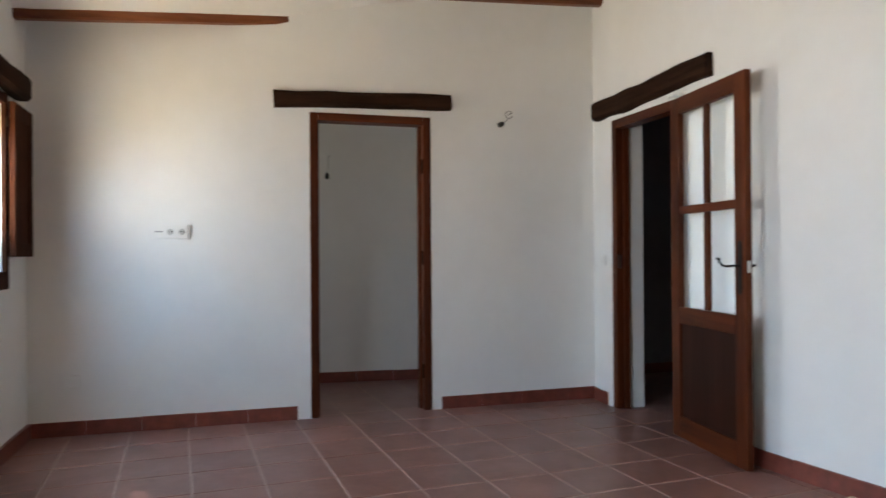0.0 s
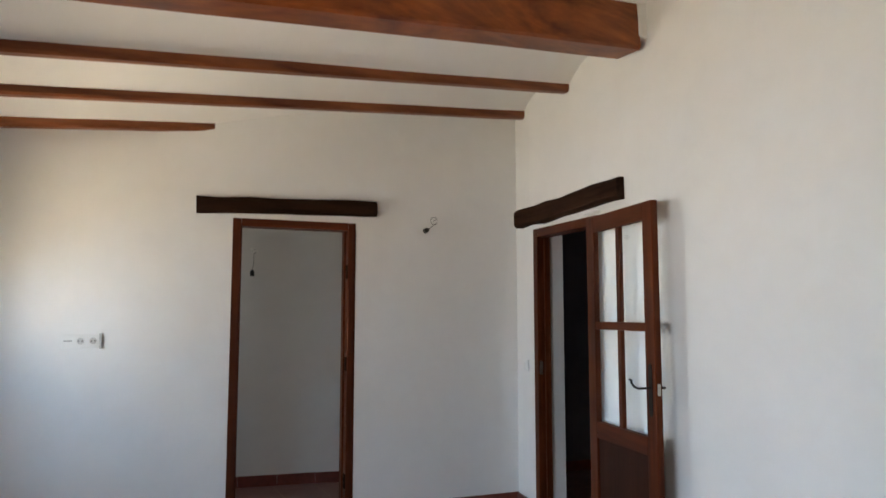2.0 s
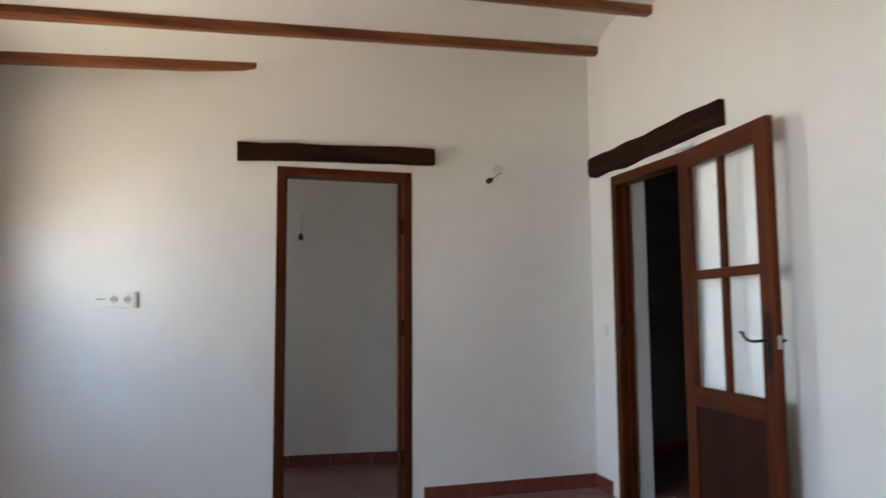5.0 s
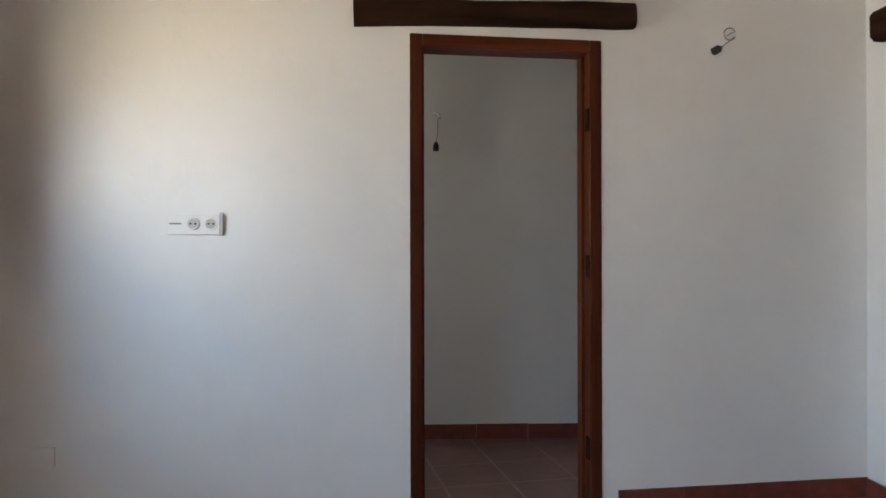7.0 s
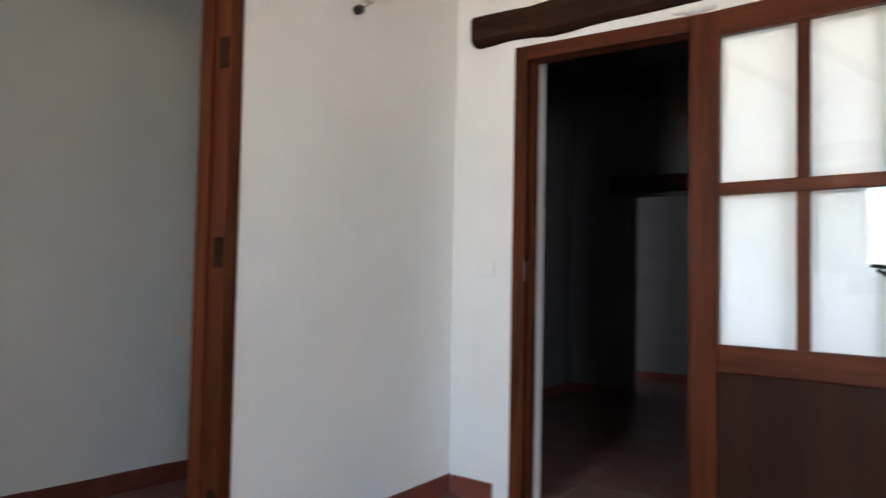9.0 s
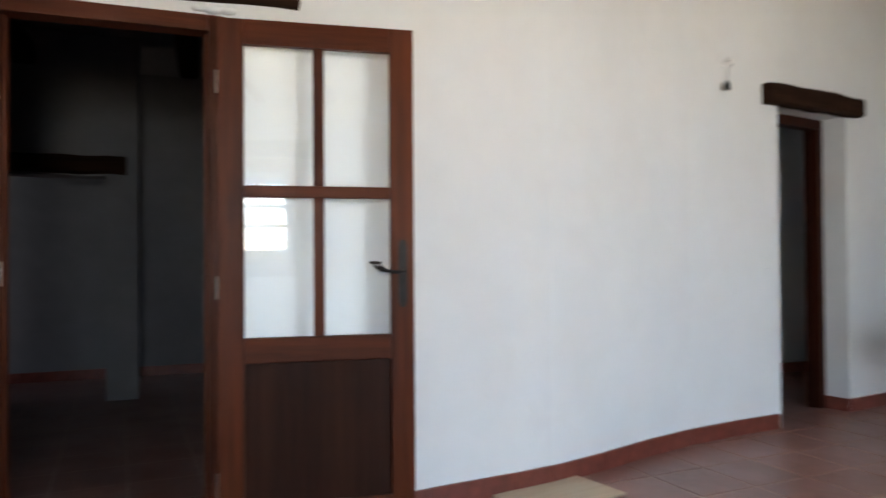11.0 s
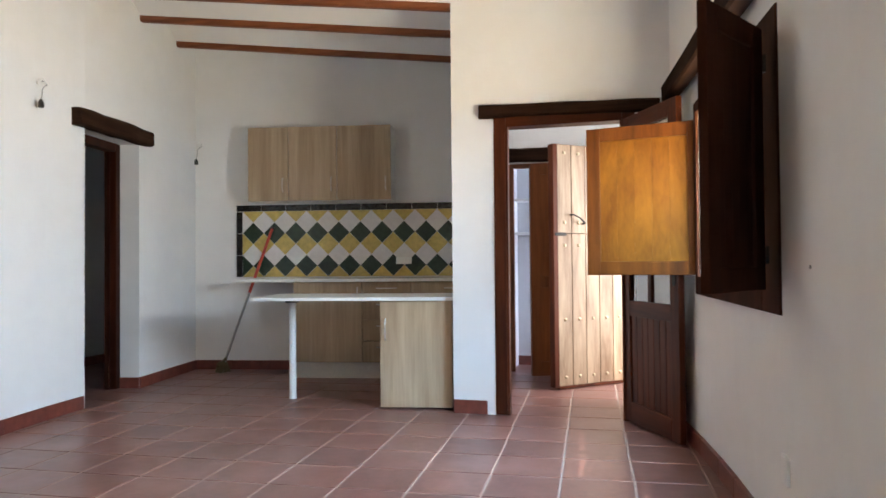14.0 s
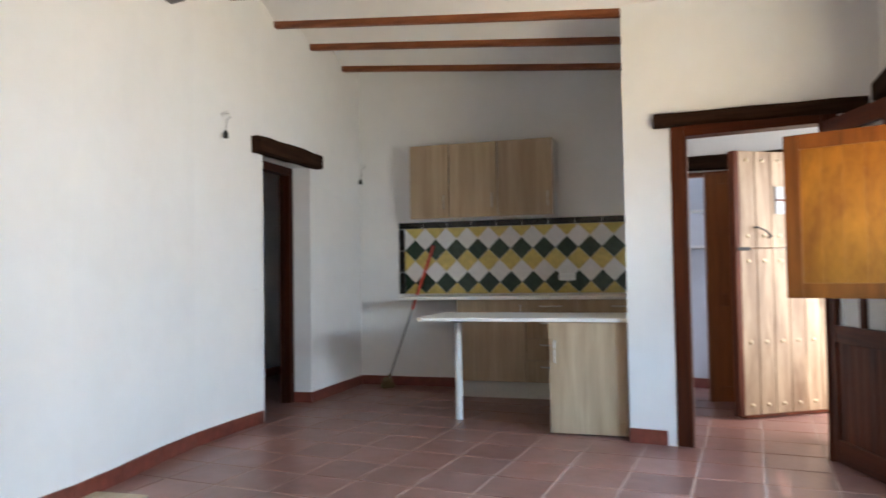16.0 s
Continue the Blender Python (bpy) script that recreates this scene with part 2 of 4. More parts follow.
def tube(bm, pts, r, seg=8):
    """A bent round bar through points."""
    pts = [Vector(p) for p in pts]
    rings = []
    for i, p in enumerate(pts):
        d = (pts[min(i + 1, len(pts) - 1)] - pts[max(i - 1, 0)]).normalized()
        q = d.to_track_quat("Z", "Y").to_matrix()
        rings.append([bm.verts.new(p + q @ Vector((r * math.cos(k * 2 * math.pi / seg), r * math.sin(k * 2 * math.pi / seg), 0))) for k in range(seg)])
    for a, b in zip(rings, rings[1:]):
        for k in range(seg):
            bm.faces.new((a[k], a[(k + 1) % seg], b[(k + 1) % seg], b[k]))
    bm.faces.new(rings[0][::-1])
    bm.faces.new(rings[-1])


def put(name, bm, material, smooth=False):
    bmesh.ops.recalc_face_normals(bm, faces=bm.faces)
    me = bpy.data.meshes.new(name)
    bm.to_mesh(me)
    bm.free()
    me.materials.append(material)
    if smooth:
        me.polygons.foreach_set("use_smooth", [True] * len(me.polygons))
        me.set_sharp_from_angle(angle=radians(35))
    return new(name, me)


def part(name, bm, material, parent, label="", smooth=False):
    ob = put(name, bm, material, smooth)
    ob.parent = parent
    if label:
        ob["label"] = label
    return ob


def thing(name, m, label, category, group="", kind=""):
    e = new(name)
    e.empty_display_size = 0.1
    e.matrix_basis = m
    return tagged(e, label, category, group, kind)


def structure(name, bm, material, label, category, smooth=False):
    return tagged(put(name, bm, material, smooth), label, category, kind="structure")


def along(p, q):
    """A frame at p whose x axis runs to q, level; y to its left, z up."""
    d = Vector((q[0] - p[0], q[1] - p[1], 0)).normalized()
    m = Matrix.Identity(4)
    m.col[0][:3], m.col[1][:3], m.col[2][:3] = d, Vector((-d.y, d.x, 0)), (0, 0, 1)
    return Matrix.Translation((p[0], p[1], 0)) @ m


def wall_run(pts, thick, z0, z1, holes=()):
    """A wall along a plan polyline, thickness to its left; holes: (start, end, bottom, top) by length along it."""
    pts = [Vector((p[0], p[1])) for p in pts]
    cum = [0.0]
    for a, b in zip(pts, pts[1:]):
        cum.append(cum[-1] + (b - a).length)
    norm = []
    for i in range(len(pts)):
        d = (pts[min(i + 1, len(pts) - 1)] - pts[max(i - 1, 0)]).normalized()
        norm.append(Vector((-d.y, d.x)))

    def at(s, off):
        for i in range(len(pts) - 1):
            if s <= cum[i + 1] + 1e-9 or i == len(pts) - 2:
                f = (s - cum[i]) / (cum[i + 1] - cum[i])
                return pts[i].lerp(pts[i + 1], f) + norm[i].lerp(norm[i + 1], f).normalized() * off
    S = sorted({round(v, 5) for v in cum} | {round(h[k], 5) for h in holes for k in (0, 1)})
    S = [s for s in S if 0 <= s <= cum[-1] + 1e-4]
    Z = sorted({z0, z1} | {h[k] for h in holes for k in (2, 3)})
    Z = [z for z in Z if z0 <= z <= z1]
    solid = {}
    for i in range(len(S) - 1):
        for j in range(len(Z) - 1):
            sc, zc = (S[i] + S[i + 1]) / 2, (Z[j] + Z[j + 1]) / 2
            solid[i, j] = not any(h[0] < sc < h[1] and h[2] < zc < h[3] for h in holes)
    bm = bmesh.new()
    cache = {}

    def v(i, j, k):
        if (i, j, k) not in cache:
            p = at(S[i], thick * k)
            cache[i, j, k] = bm.verts.new((p.x, p.y, Z[j]))
        return cache[i, j, k]
    for (i, j), ok in solid.items():
        if not ok:
            continue
        bm.faces.new((v(i, j, 0), v(i + 1, j, 0), v(i + 1, j + 1, 0), v(i, j + 1, 0)))
        bm.faces.new((v(i, j, 1), v(i, j + 1, 1), v(i + 1, j + 1, 1), v(i + 1, j, 1)))
        for di, dj, e in ((-1, 0, ((i, j), (i, j + 1))), (1, 0, ((i + 1, j), (i + 1, j + 1))), (0, -1, ((i, j), (i + 1, j))), (0, 1, ((i, j + 1), (i + 1, j + 1)))):
            if not solid.get((i + di, j + dj), False):
                (a, b), (c, d) = e
                bm.faces.new((v(a, b, 0), v(c, d, 0), v(c, d, 1), v(a, b, 1)))
    return bm


# ---- plan ----
ZT = 3.75
B_LINE = [(0.0, 0.0), (-0.03, -0.28), (-0.03, -1.2), (-0.03, -1.85), (-0.01, -2.05), (0.05, -2.5), (0.09, -2.72), (0.2, -3.1), (0.33, -3.48), (0.43, -3.85), (0.5, -4.25), (0.55, -4.66), (0.723, -5.47), (0.91, -6.54)]
W_LINE = [(-3.645, -5.15), (-3.705, -4.77), (-3.765, -4.4), (-3.82, -4.0), (-3.855, -3.7), (-3.883, -3.4), (-3.907, -2.9), (-3.915, -2.0), (-3.92, 0.0)]


def ceil_z(x):
    """Underside of the beams."""
    return 3.0 + 0.11 * x


def run_length(line, y):
    s = 0.0
    for a, b in zip(line, line[1:]):
        if (a[1] - y) * (b[1] - y) <= 0 and a[1] != b[1]:
            return s + abs((y - a[1]) / (b[1] - a[1])) * math.dist(a, b)
        s += math.dist(a, b)
    return s


def kline(x):
    return -6.54 + 0.19 * (x - 0.91)


# floor slab with tiles laid over it
floor = structure("floor", boxm(-4.4, 5.2, -9.6, 2.2, -0.25, -0.003), GROUT, "terracotta tiled floor with pale grout joints", "floor")
ground = structure("ground", boxm(-300, 300, -300, 300, -0.6, -0.3), EARTH, "dry earth ground outside the house", "ground")

# walls
wall_a = structure("wall_north", wall_run([(0.35, 0.0), (-4.5, 0.0)], -0.12, -0.2, ZT, [(1.69, 2.51, -1, 2.07)]), PLASTER, "uneven white plastered wall with a framed doorway", "wall")
sB = lambda y: run_length(B_LINE, y)
wall_b = structure("wall_east", wall_run(B_LINE, 0.22, -0.2, ZT, [(sB(-0.38), sB(-1.14), -1, 2.075), (sB(-4.66), sB(-5.47), -1, 2.10)]), PLASTER, "gently curving white plastered wall with two doorways", "wall")
KP = [(1.3, kline(1.3)), (-2.18, kline(-2.18))]
wall_k = structure("wall_kitchen", wall_run(KP, 0.3, -0.2, ZT), PLASTER, "white plastered wall behind the kitchen", "wall")
sW = lambda y: run_length(W_LINE, y)
wall_w = structure("wall_west", wall_run(W_LINE, 0.5, -0.2, ZT, [(sW(-4.42), sW(-3.12), 0.97, 1.87), (sW(-1.06), sW(-0.5), 1.05, 1.98)]), PLASTER, "white plastered outer wall with two small windows", "wall")
wall_d = structure("wall_south", wall_run([(-4.3, -5.15), (-2.16, -5.15)], -0.22, -0.2, ZT, [(0.95, 1.78, -1, 2.03)]), PLASTER, "white plastered wall with a doorway to the entrance", "wall")
wall_pier = structure("wall_kitchen_return", wall_run([(-2.16, -5.37), (-2.16, -7.6)], -0.055, -0.2, ZT), PLASTER, "white plastered return wall beside the kitchen", "wall")
# entrance hall
wall_e1 = structure("wall_entrance_far", wall_run([(-2.215, -7.05), (-4.5, -7.05)], 0.10, -0.2, ZT, [(-0.1, 0.75, -1, 2.0)]), PLASTER, "white plastered wall of the entrance with a closet doorway", "wall")
wall_e2 = structure("wall_entrance_outer", wall_run([(-3.55, -7.05), (-3.55, -5.37)], 0.75, -0.2, ZT, [(0.12, 1.15, -1, 2.1)]), PLASTER, "thick white outer wall with the front doorway", "wall")
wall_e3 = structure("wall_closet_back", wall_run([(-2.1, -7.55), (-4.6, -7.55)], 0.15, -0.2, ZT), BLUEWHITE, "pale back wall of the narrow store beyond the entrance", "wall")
# unseen wall, added with its opening to let the fill light in
wall_e4 = structure("wall_closet_outer", wall_run([(-4.4, -7.6), (-4.4, -7.1)], 0.2, -0.2, ZT, [(0.08, 0.42, 0.9, 2.0)]), PLASTER, "unseen outer wall beyond the entrance, its opening added for a fill light", "wall")
# room behind the glazed door and store behind the framed doorway
wall_s1 = structure("wall_store_back", wall_run([(1.5, 0.95), (-4.4, 1.58)], -0.2, -0.2, ZT), PLASTER, "white plastered back wall of the store room", "wall")
wall_r1 = structure("wall_dark_room_north", wall_run([(3.6, 0.79), (0.24, 0.88)], -0.15, -0.2, ZT), SHADE_PLASTER, "plastered wall of an unlit room, its shade put into the grey", "wall")
wall_r2 = structure("wall_dark_room_east", wall_run([(3.2, -0.71), (3.2, 0.85)], -0.25, -0.2, ZT, [(0.24, 0.98, -1, 1.78)]), SHADE_PLASTER, "plastered wall with a doorway in an unlit room, shade put into the grey", "wall")
wall_r3 = structure("wall_dark_room_far", wall_run([(4.4, -3.4), (4.4, 1.2)], -0.2, -0.2, ZT), SHADE_PLASTER, "far wall beyond the unlit room", "wall")
wall_r4 = structure("wall_dark_room_south", wall_run([(0.58, -3.58), (4.8, -3.4)], -0.2, -0.2, ZT), SHADE_PLASTER, "plastered wall closing the unlit room, shade put into the grey", "wall")
wall_c1 = structure("wall_passage_end", wall_run([(2.2, -7.2), (2.2, -3.6)], -0.2, -0.2, ZT), PLASTER, "white plastered wall beyond the narrow doorway", "wall")
wall_c2 = structure("wall_passage_south", wall_run([(0.95, -6.9), (2.3, -6.9)], -0.2, -0.2, ZT), PLASTER, "white plastered wall closing the passage", "wall")
wall_s2 = structure("wall_store_east", wall_run([(0.28, 0.12), (0.28, 1.2)], -0.1, -0.2, ZT), PLASTER, "white plastered side wall of the store room", "wall")
wall_s3 = structure("wall_store_west", wall_run([(-3.92, 0.12), (-3.92, 1.7)], 0.5, -0.2, ZT, [(0.55, 1.1, 1.05, 1.95)]), PLASTER, "white plastered outer wall of the store room", "wall")

# ceiling: plaster vaults sprung between the beams, and a roof slab over the house
BEAMS = [(0.42, 0.165, 2.965), (-0.155, 0.165, 2.992), (-0.825, 0.165, 3.0), (-1.61, 0.16, 3.0), (-2.35, 0.15, 3.18), (-3.0, 0.14, 3.16), (-3.65, 0.13, 3.14), (-4.3, 0.12, 3.12), (-4.95, 0.115, 3.10), (-5.60, 0.115, 3.10), (-6.27, 0.115, 3.068), (-7.2, 0.11, 3.10)]
MAIN = 3  # the large beam


def ceiling_shell():
    bm = bmesh.new()
    xs = [-4.3 + 5.8 * i / 14 for i in range(15)]
    lines = [(1.2, 0.165, 3.0)] + BEAMS
    for n, ((ya, sa, za), (yb, sb, zb)) in enumerate(zip(lines, lines[1:])):
        ka, kb = 0.05, 0.05
        wa, wb = 0.036, 0.036
        if n - 1 == MAIN:
            ka, wa = 0.265, 0.1
        if n == MAIN:
            kb, wb = 0.12, 0.1
        grid = []
        for k in range(13):
            u = k / 12
            grid.append([bm.verts.new((x, (ya - wa + sa * x) * (1 - u) + (yb + wb + sb * x) * u, 0.11 * x + (za + ka) * (1 - u) + (zb + kb) * u + 0.10 * (1 - (2 * u - 1) ** 2))) for x in xs])
        for g, h in zip(grid, grid[1:]):
            for i in range(len(xs) - 1):
                bm.faces.new((g[i], g[i + 1], h[i + 1], h[i]))
    return bm


ceiling = structure("ceiling", ceiling_shell(), CEILING, "white plaster vaults between timber beams, sloping down", "ceiling", True)
roof = structure("roof_slab", boxm(-4.9, 5.2, -9.6, 2.2, 3.74, 3.95), CEILING, "roof slab closing the house", "ceiling")
ceil_hall = structure("ceiling_entrance", boxm(-4.5, -2.16, -7.6, -5.37, 2.75, 2.85), CEILING, "flat white ceiling of the entrance", "ceiling")
ceil_dark = structure("ceiling_dark_room", boxm(0.24, 4.8, -3.6, 1.0, 2.9, 3.0), SHADE_PLASTER, "plaster ceiling of the unlit room", "ceiling")
ceil_store = structure("ceiling_store", boxm(-3.92, 0.28, 0.12, 1.7, 2.6, 2.7), CEILING, "plaster ceiling of the store room", "ceiling")
ceil_pass = structure("ceiling_passage", boxm(1.16, 2.4, -7.2, -3.6, 2.5, 2.6), CEILING, "plaster ceiling of the passage", "ceiling")


def timber(bm, a, b, w, h, bevel=0.012, bend=0.0, seed=0):
    """A slightly uneven squared log from a to b, whose underside runs through both points."""
    a, b = Vector(a), Vector(b)
    d = (b - a).normalized()
    y = Vector((0, 0, 1)).cross(d).normalized()
    z = d.cross(y)
    n, rings = 14, []
    for i in range(n + 1):
        f = i / n
        p = a.lerp(b, f)
        k = lambda c: bend * noise.noise(Vector((f * 5.0, c * 3.1, seed)))
        y0, y1, z0, z1 = -w / 2 + k(1), w / 2 + k(2), k(3), h + k(4)
        c = bevel
        prof = ((y0 + c, z0), (y1 - c, z0), (y1, z0 + c), (y1, z1 - c), (y1 - c, z1), (y0 + c, z1), (y0, z1 - c), (y0, z0 + c))
        rings.append([bm.verts.new(p + y * u + z * v) for u, v in prof])
    for r, s in zip(rings, rings[1:]):
        for k in range(8):
            bm.faces.new((r[k], r[(k + 1) % 8], s[(k + 1) % 8], s[k]))
    bm.faces.new(rings[0][::-1])
    bm.faces.new(rings[-1])


def log_thing(name, a, b, w, h, material, label, category, group="", bevel=0.012, bend=0.006, seed=0):
    """A log as one mesh whose local x runs along the grain."""
    a, b = Vector(a), Vector(b)
    m = along(a, b)
    m.translation = a
    inv = m.inverted()
    bm = bmesh.new()
    timber(bm, inv @ a, inv @ b, w, h, bevel, bend, seed)
    ob = put(name, bm, material)
    ob.matrix_basis = m
    return tagged(ob, label, category, group)


def east_x(y):
    for a, b in zip(B_LINE, B_LINE[1:]):
        if b[1] <= y <= a[1]:
            return a[0] + (y - a[1]) / (b[1] - a[1]) * (b[0] - a[0])
    return 0.9 if y < -6 else 0.0


for i, (y0, sl, zb) in enumerate(BEAMS[:-1]):
    big = i == MAIN
    x1 = -0.085 if big else (east_x(y0) + 0.02 if i else -1.9)
    x0 = -3.98 if y0 > -4.7 else -2.2
    beam = log_thing("ceiling_beam", (x1, y0 + sl * x1, zb + 0.11 * x1), (x0, y0 + sl * x0, zb + 0.11 * x0), 0.20 if big else (0.078 if y0 > -4.7 else 0.066), 0.32 if big else 0.11, MAINBEAM if big else BEAM,
              "large honey-brown timber main beam with dark knots" if big else "slim honey-brown varnished timber ceiling beam", "beam", "ceiling beams", 0.014, 0.004, i)
    if big:
        # a scarf joint across the south face, and the plaster the end is bedded in
        part("scarf_joint", boxm(1.135, 1.143, -0.0985, 0.1015, 0.012, 0.22), DARKBEAM, beam, "dark open scarf joint")
        part("beam_seat", boxm(-0.09, -0.0, y0 - 0.12, y0 + 0.10, zb + 0.06, zb + 0.42, bevel=0.012), PLASTER, wall_b)

# dark lintels over the openings
log_thing("lintel", (-1.165, -0.012, 2.172), (-2.42, -0.012, 2.135), 0.075, 0.112, DARKBEAM, "rough dark-stained log lintel over the framed doorway", "lintel", "lintels", 0.02, 0.010, 21)
log_thing("lintel", (-0.045, -0.13, 2.12), (-0.045, -1.475, 2.145), 0.08, 0.135, DARKBEAM, "rough dark-stained log lintel over the glazed door", "lintel", "lintels", 0.02, 0.022, 22)
log_thing("lintel", (0.505, -4.52, 2.085), (0.727, -5.60, 2.10), 0.10, 0.13, DARKBEAM, "rough dark-stained log lintel over the narrow doorway", "lintel", "lintels", 0.015, 0.010, 23)
log_thing("lintel", (-2.365, -5.155, 2.065), (-3.58, -5.155, 2.04), 0.09, 0.086, DARKBEAM, "dark-stained log lintel over the entrance doorway", "lintel", "lintels", 0.012, 0.008, 24)
log_thing("lintel", (-3.895, -2.65, 2.03), (-3.63, -4.98, 2.055), 0.09, 0.115, DARKBEAM, "dark-stained log lintel over the large window", "lintel", "lintels", 0.012, 0.006, 25)
log_thing("lintel", (-3.90, -0.18, 2.06), (-3.90, -1.30, 2.06), 0.12, 0.14, DARKBEAM, "dark-stained log lintel over the small window", "lintel", "lintels", 0.02, 0.012, 26)
log_thing("lintel", (-2.218, -7.06, 2.012), (-3.1, -7.06, 2.0), 0.12, 0.135, DARKBEAM, "dark-stained log lintel in the entrance", "lintel", "lintels", 0.015, 0.010, 27)
log_thing("lintel", (3.19, -0.62, 1.79), (3.19, 0.42, 1.80), 0.12, 0.14, DARKBEAM, "dark log lintel in the unlit room", "lintel", "lintels", 0.02, 0.012, 28)
for k, yy in enumerate((0.2, -1.0, -2.2)):
    log_thing("ceiling_beam", (0.25, yy, 2.62), (3.25, yy - 0.1, 2.62), 0.16, 0.18, DARKBEAM, "dark timber beam in the unlit room", "beam", "dark room beams", 0.02, 0.01, 40 + k)

# ---- doors ----


def door_frame(name, m, w, h, depth, jw, label, head=0.07, side=None, top=None):
    """Frame in the local x-z plane: x from 0 to w, y from 0 to depth."""
    e = thing(name, m, label, "door frame", kind="structure")
    side, top = side or DOORWOOD, top or DOORRAIL
    part("jamb", boxm(0, jw, 0, depth, 0, h, bevel=0.006), side, e)
    part("jamb", boxm(w - jw, w, 0, depth, 0, h, bevel=0.006), side, e)
    part("head", boxm(jw, w - jw, 0, depth, h - head, h, bevel=0.006), top, e)
    part("stop", boxm(jw, jw + 0.014, depth * 0.55, depth, 0, h - head), side, e)
    part("stop", boxm(w - jw - 0.014, w - jw, depth * 0.55, depth, 0, h - head), side, e)
    return e


def lever(bm, x, z, y, sgn, side):
    """A forged lever: a neck out of the plate, then a curled bar."""
    tube(bm, [(x, y, z), (x, y + 0.045 * sgn, z), (x + 0.03 * side, y + 0.055 * sgn, z - 0.004), (x + 0.075 * side, y + 0.055 * sgn, z + 0.002), (x + 0.105 * side, y + 0.055 * sgn, z + 0.022), (x + 0.10 * side, y + 0.055 * sgn, z + 0.034), (x + 0.125 * side, y + 0.055 * sgn, z + 0.036)], 0.0065)


def glazed_leaf(name, m, w, h, label, grooved=False, stile=0.098, th=0.038, z_rail=0.80, handle=True):
    """Half-glazed leaf; hinge at x 0, free edge at x w, its faces at y 0 and -th."""
    e = thing(name, m, label, "door")
    z0 = 0.012
    top = 0.10
    part("stile", boxm(0, stile, -th, 0, z0, h, bevel=0.004), DOORWOOD, e)
    part("stile", boxm(w - stile, w, -th, 0, z0, h, bevel=0.004), DOORWOOD, e)
    for za, zb in ((h - top, h), (z_rail - 0.10, z_rail), (z0, z0 + 0.13)):
        part("rail", boxm(stile, w - stile, -th, 0, za, zb, bevel=0.004), DOORRAIL, e)
    zm = (z_rail + h - top) / 2
    part("glazing_bar", boxm(stile, w - stile, -th + 0.004, -0.004, zm - 0.024, zm + 0.024, bevel=0.005), DOORRAIL, e)
    xm = w / 2
    part("glazing_bar", boxm(xm - 0.022, xm + 0.022, -th + 0.005, -0.005, z_rail, zm - 0.024, bevel=0.005), DOORWOOD, e)
    part("glazing_bar", boxm(xm - 0.022, xm + 0.022, -th + 0.005, -0.005, zm + 0.024, h - top, bevel=0.005), DOORWOOD, e)
    for xa, xb in ((stile, xm - 0.022), (xm + 0.022, w - stile)):
        for za, zb in ((z_rail, zm - 0.024), (zm + 0.024, h - top)):
            g = part("pane", boxm(xa - 0.003, xb + 0.003, -th / 2 - 0.002, -th / 2 + 0.002, za - 0.003, zb + 0.003), GLASS, e)
            g.visible_shadow = False
    if grooved:
        n = 7
        for k in range(n):
            xa = stile + (w - 2 * stile) * k / n
            part("board", boxm(xa + 0.002, xa + (w - 2 * stile) / n - 0.002, -th + 0.012, -0.010, z0 + 0.13, z_rail - 0.10, bevel=0.003), DOORWOOD, e)
    else:
        part("panel", boxm(stile - 0.002, w - stile + 0.002, -th + 0.014, -0.013, z0 + 0.13, z_rail - 0.10), PANEL, e)
    if handle:
        hx, hz = w - stile / 2, 1.06
        for y, sg in ((0.001, 1), (-th - 0.001, -1)):
            bm = bmesh.new()
            box(bm, hx - 0.018, hx + 0.018, y - 0.003, y + 0.003, hz - 0.13, hz + 0.11, bevel=0.002)
            for zz in (hz - 0.135, hz + 0.115):
                rod(bm, (hx, y - 0.003, zz), (hx, y + 0.003, zz), 0.015, 12)
            pl = part("lock_plate", bm, IRON, e, "black iron lock plate")
            bm = bmesh.new()
            lever(bm, hx, hz, y, sg, -1)
            part("lever", bm, IRON, pl, "curled black iron lever", True)
        part("latch", boxm(w - 0.002, w + 0.002, -th + 0.010, -0.010, hz - 0.035, hz + 0.025), STEEL, e, "steel latch plate")
    for zz in (0.22, 1.0, 1.82):
        bm = bmesh.new()
        rod(bm, (-0.006, 0.004, zz - 0.045), (-0.006, 0.004, zz + 0.045), 0.007, 10)
        part("hinge", bm, STEEL, e, "steel hinge barrel", True)
    return e


# frame of the north doorway: x runs east to west along the wall
frame_n = door_frame("door_frame_1", pose(-2.18, 0.0, 0) @ pose(0, -0.005, 0), 0.865, 2.115, 0.135, 0.056, "red-brown wooden frame of a doorway without a door", 0.055)
for zz in (0.28, 1.10, 1.76):
    part("hinge_leaf", boxm(0.802, 0.810, 0.004, 0.045, zz - 0.05, zz + 0.05, bevel=0.002), DARKBEAM, frame_n, "dark iron hinge leaf")
# frame of the glazed door in the east wall
mB = along((-0.036, -0.335), (-0.036, -1.21))
frame_b = door_frame("door_frame_2", mB, 0.845, 2.09, 0.10, 0.062, "red-brown wooden frame of the glazed door", 0.065)
part("strike_plate", boxm(0.060, 0.065, 0.012, 0.034, 1.02, 1.11), STEEL, frame_b, "steel strike plate")
glazed_leaf("door_1", along((-0.058, -1.155), (-0.152, -1.93)), 0.78, 2.065, "red-brown half-glazed wooden door with four panes, open against the wall")
# narrow doorway: frame set back in the reveal
dC = (Vector((0.723, -5.47)) - Vector((0.55, -4.66))).normalized()
pC = Vector((0.55, -4.66)) + Vector((-dC.y, dC.x)) * 0.17
door_frame("door_frame_3", along(pC, pC + dC), 0.83, 2.10, 0.095, 0.07, "red-brown wooden frame set deep in the narrow doorway, shade put into its colour", 0.07, SHADED_FRAME, SHADED_FRAME)
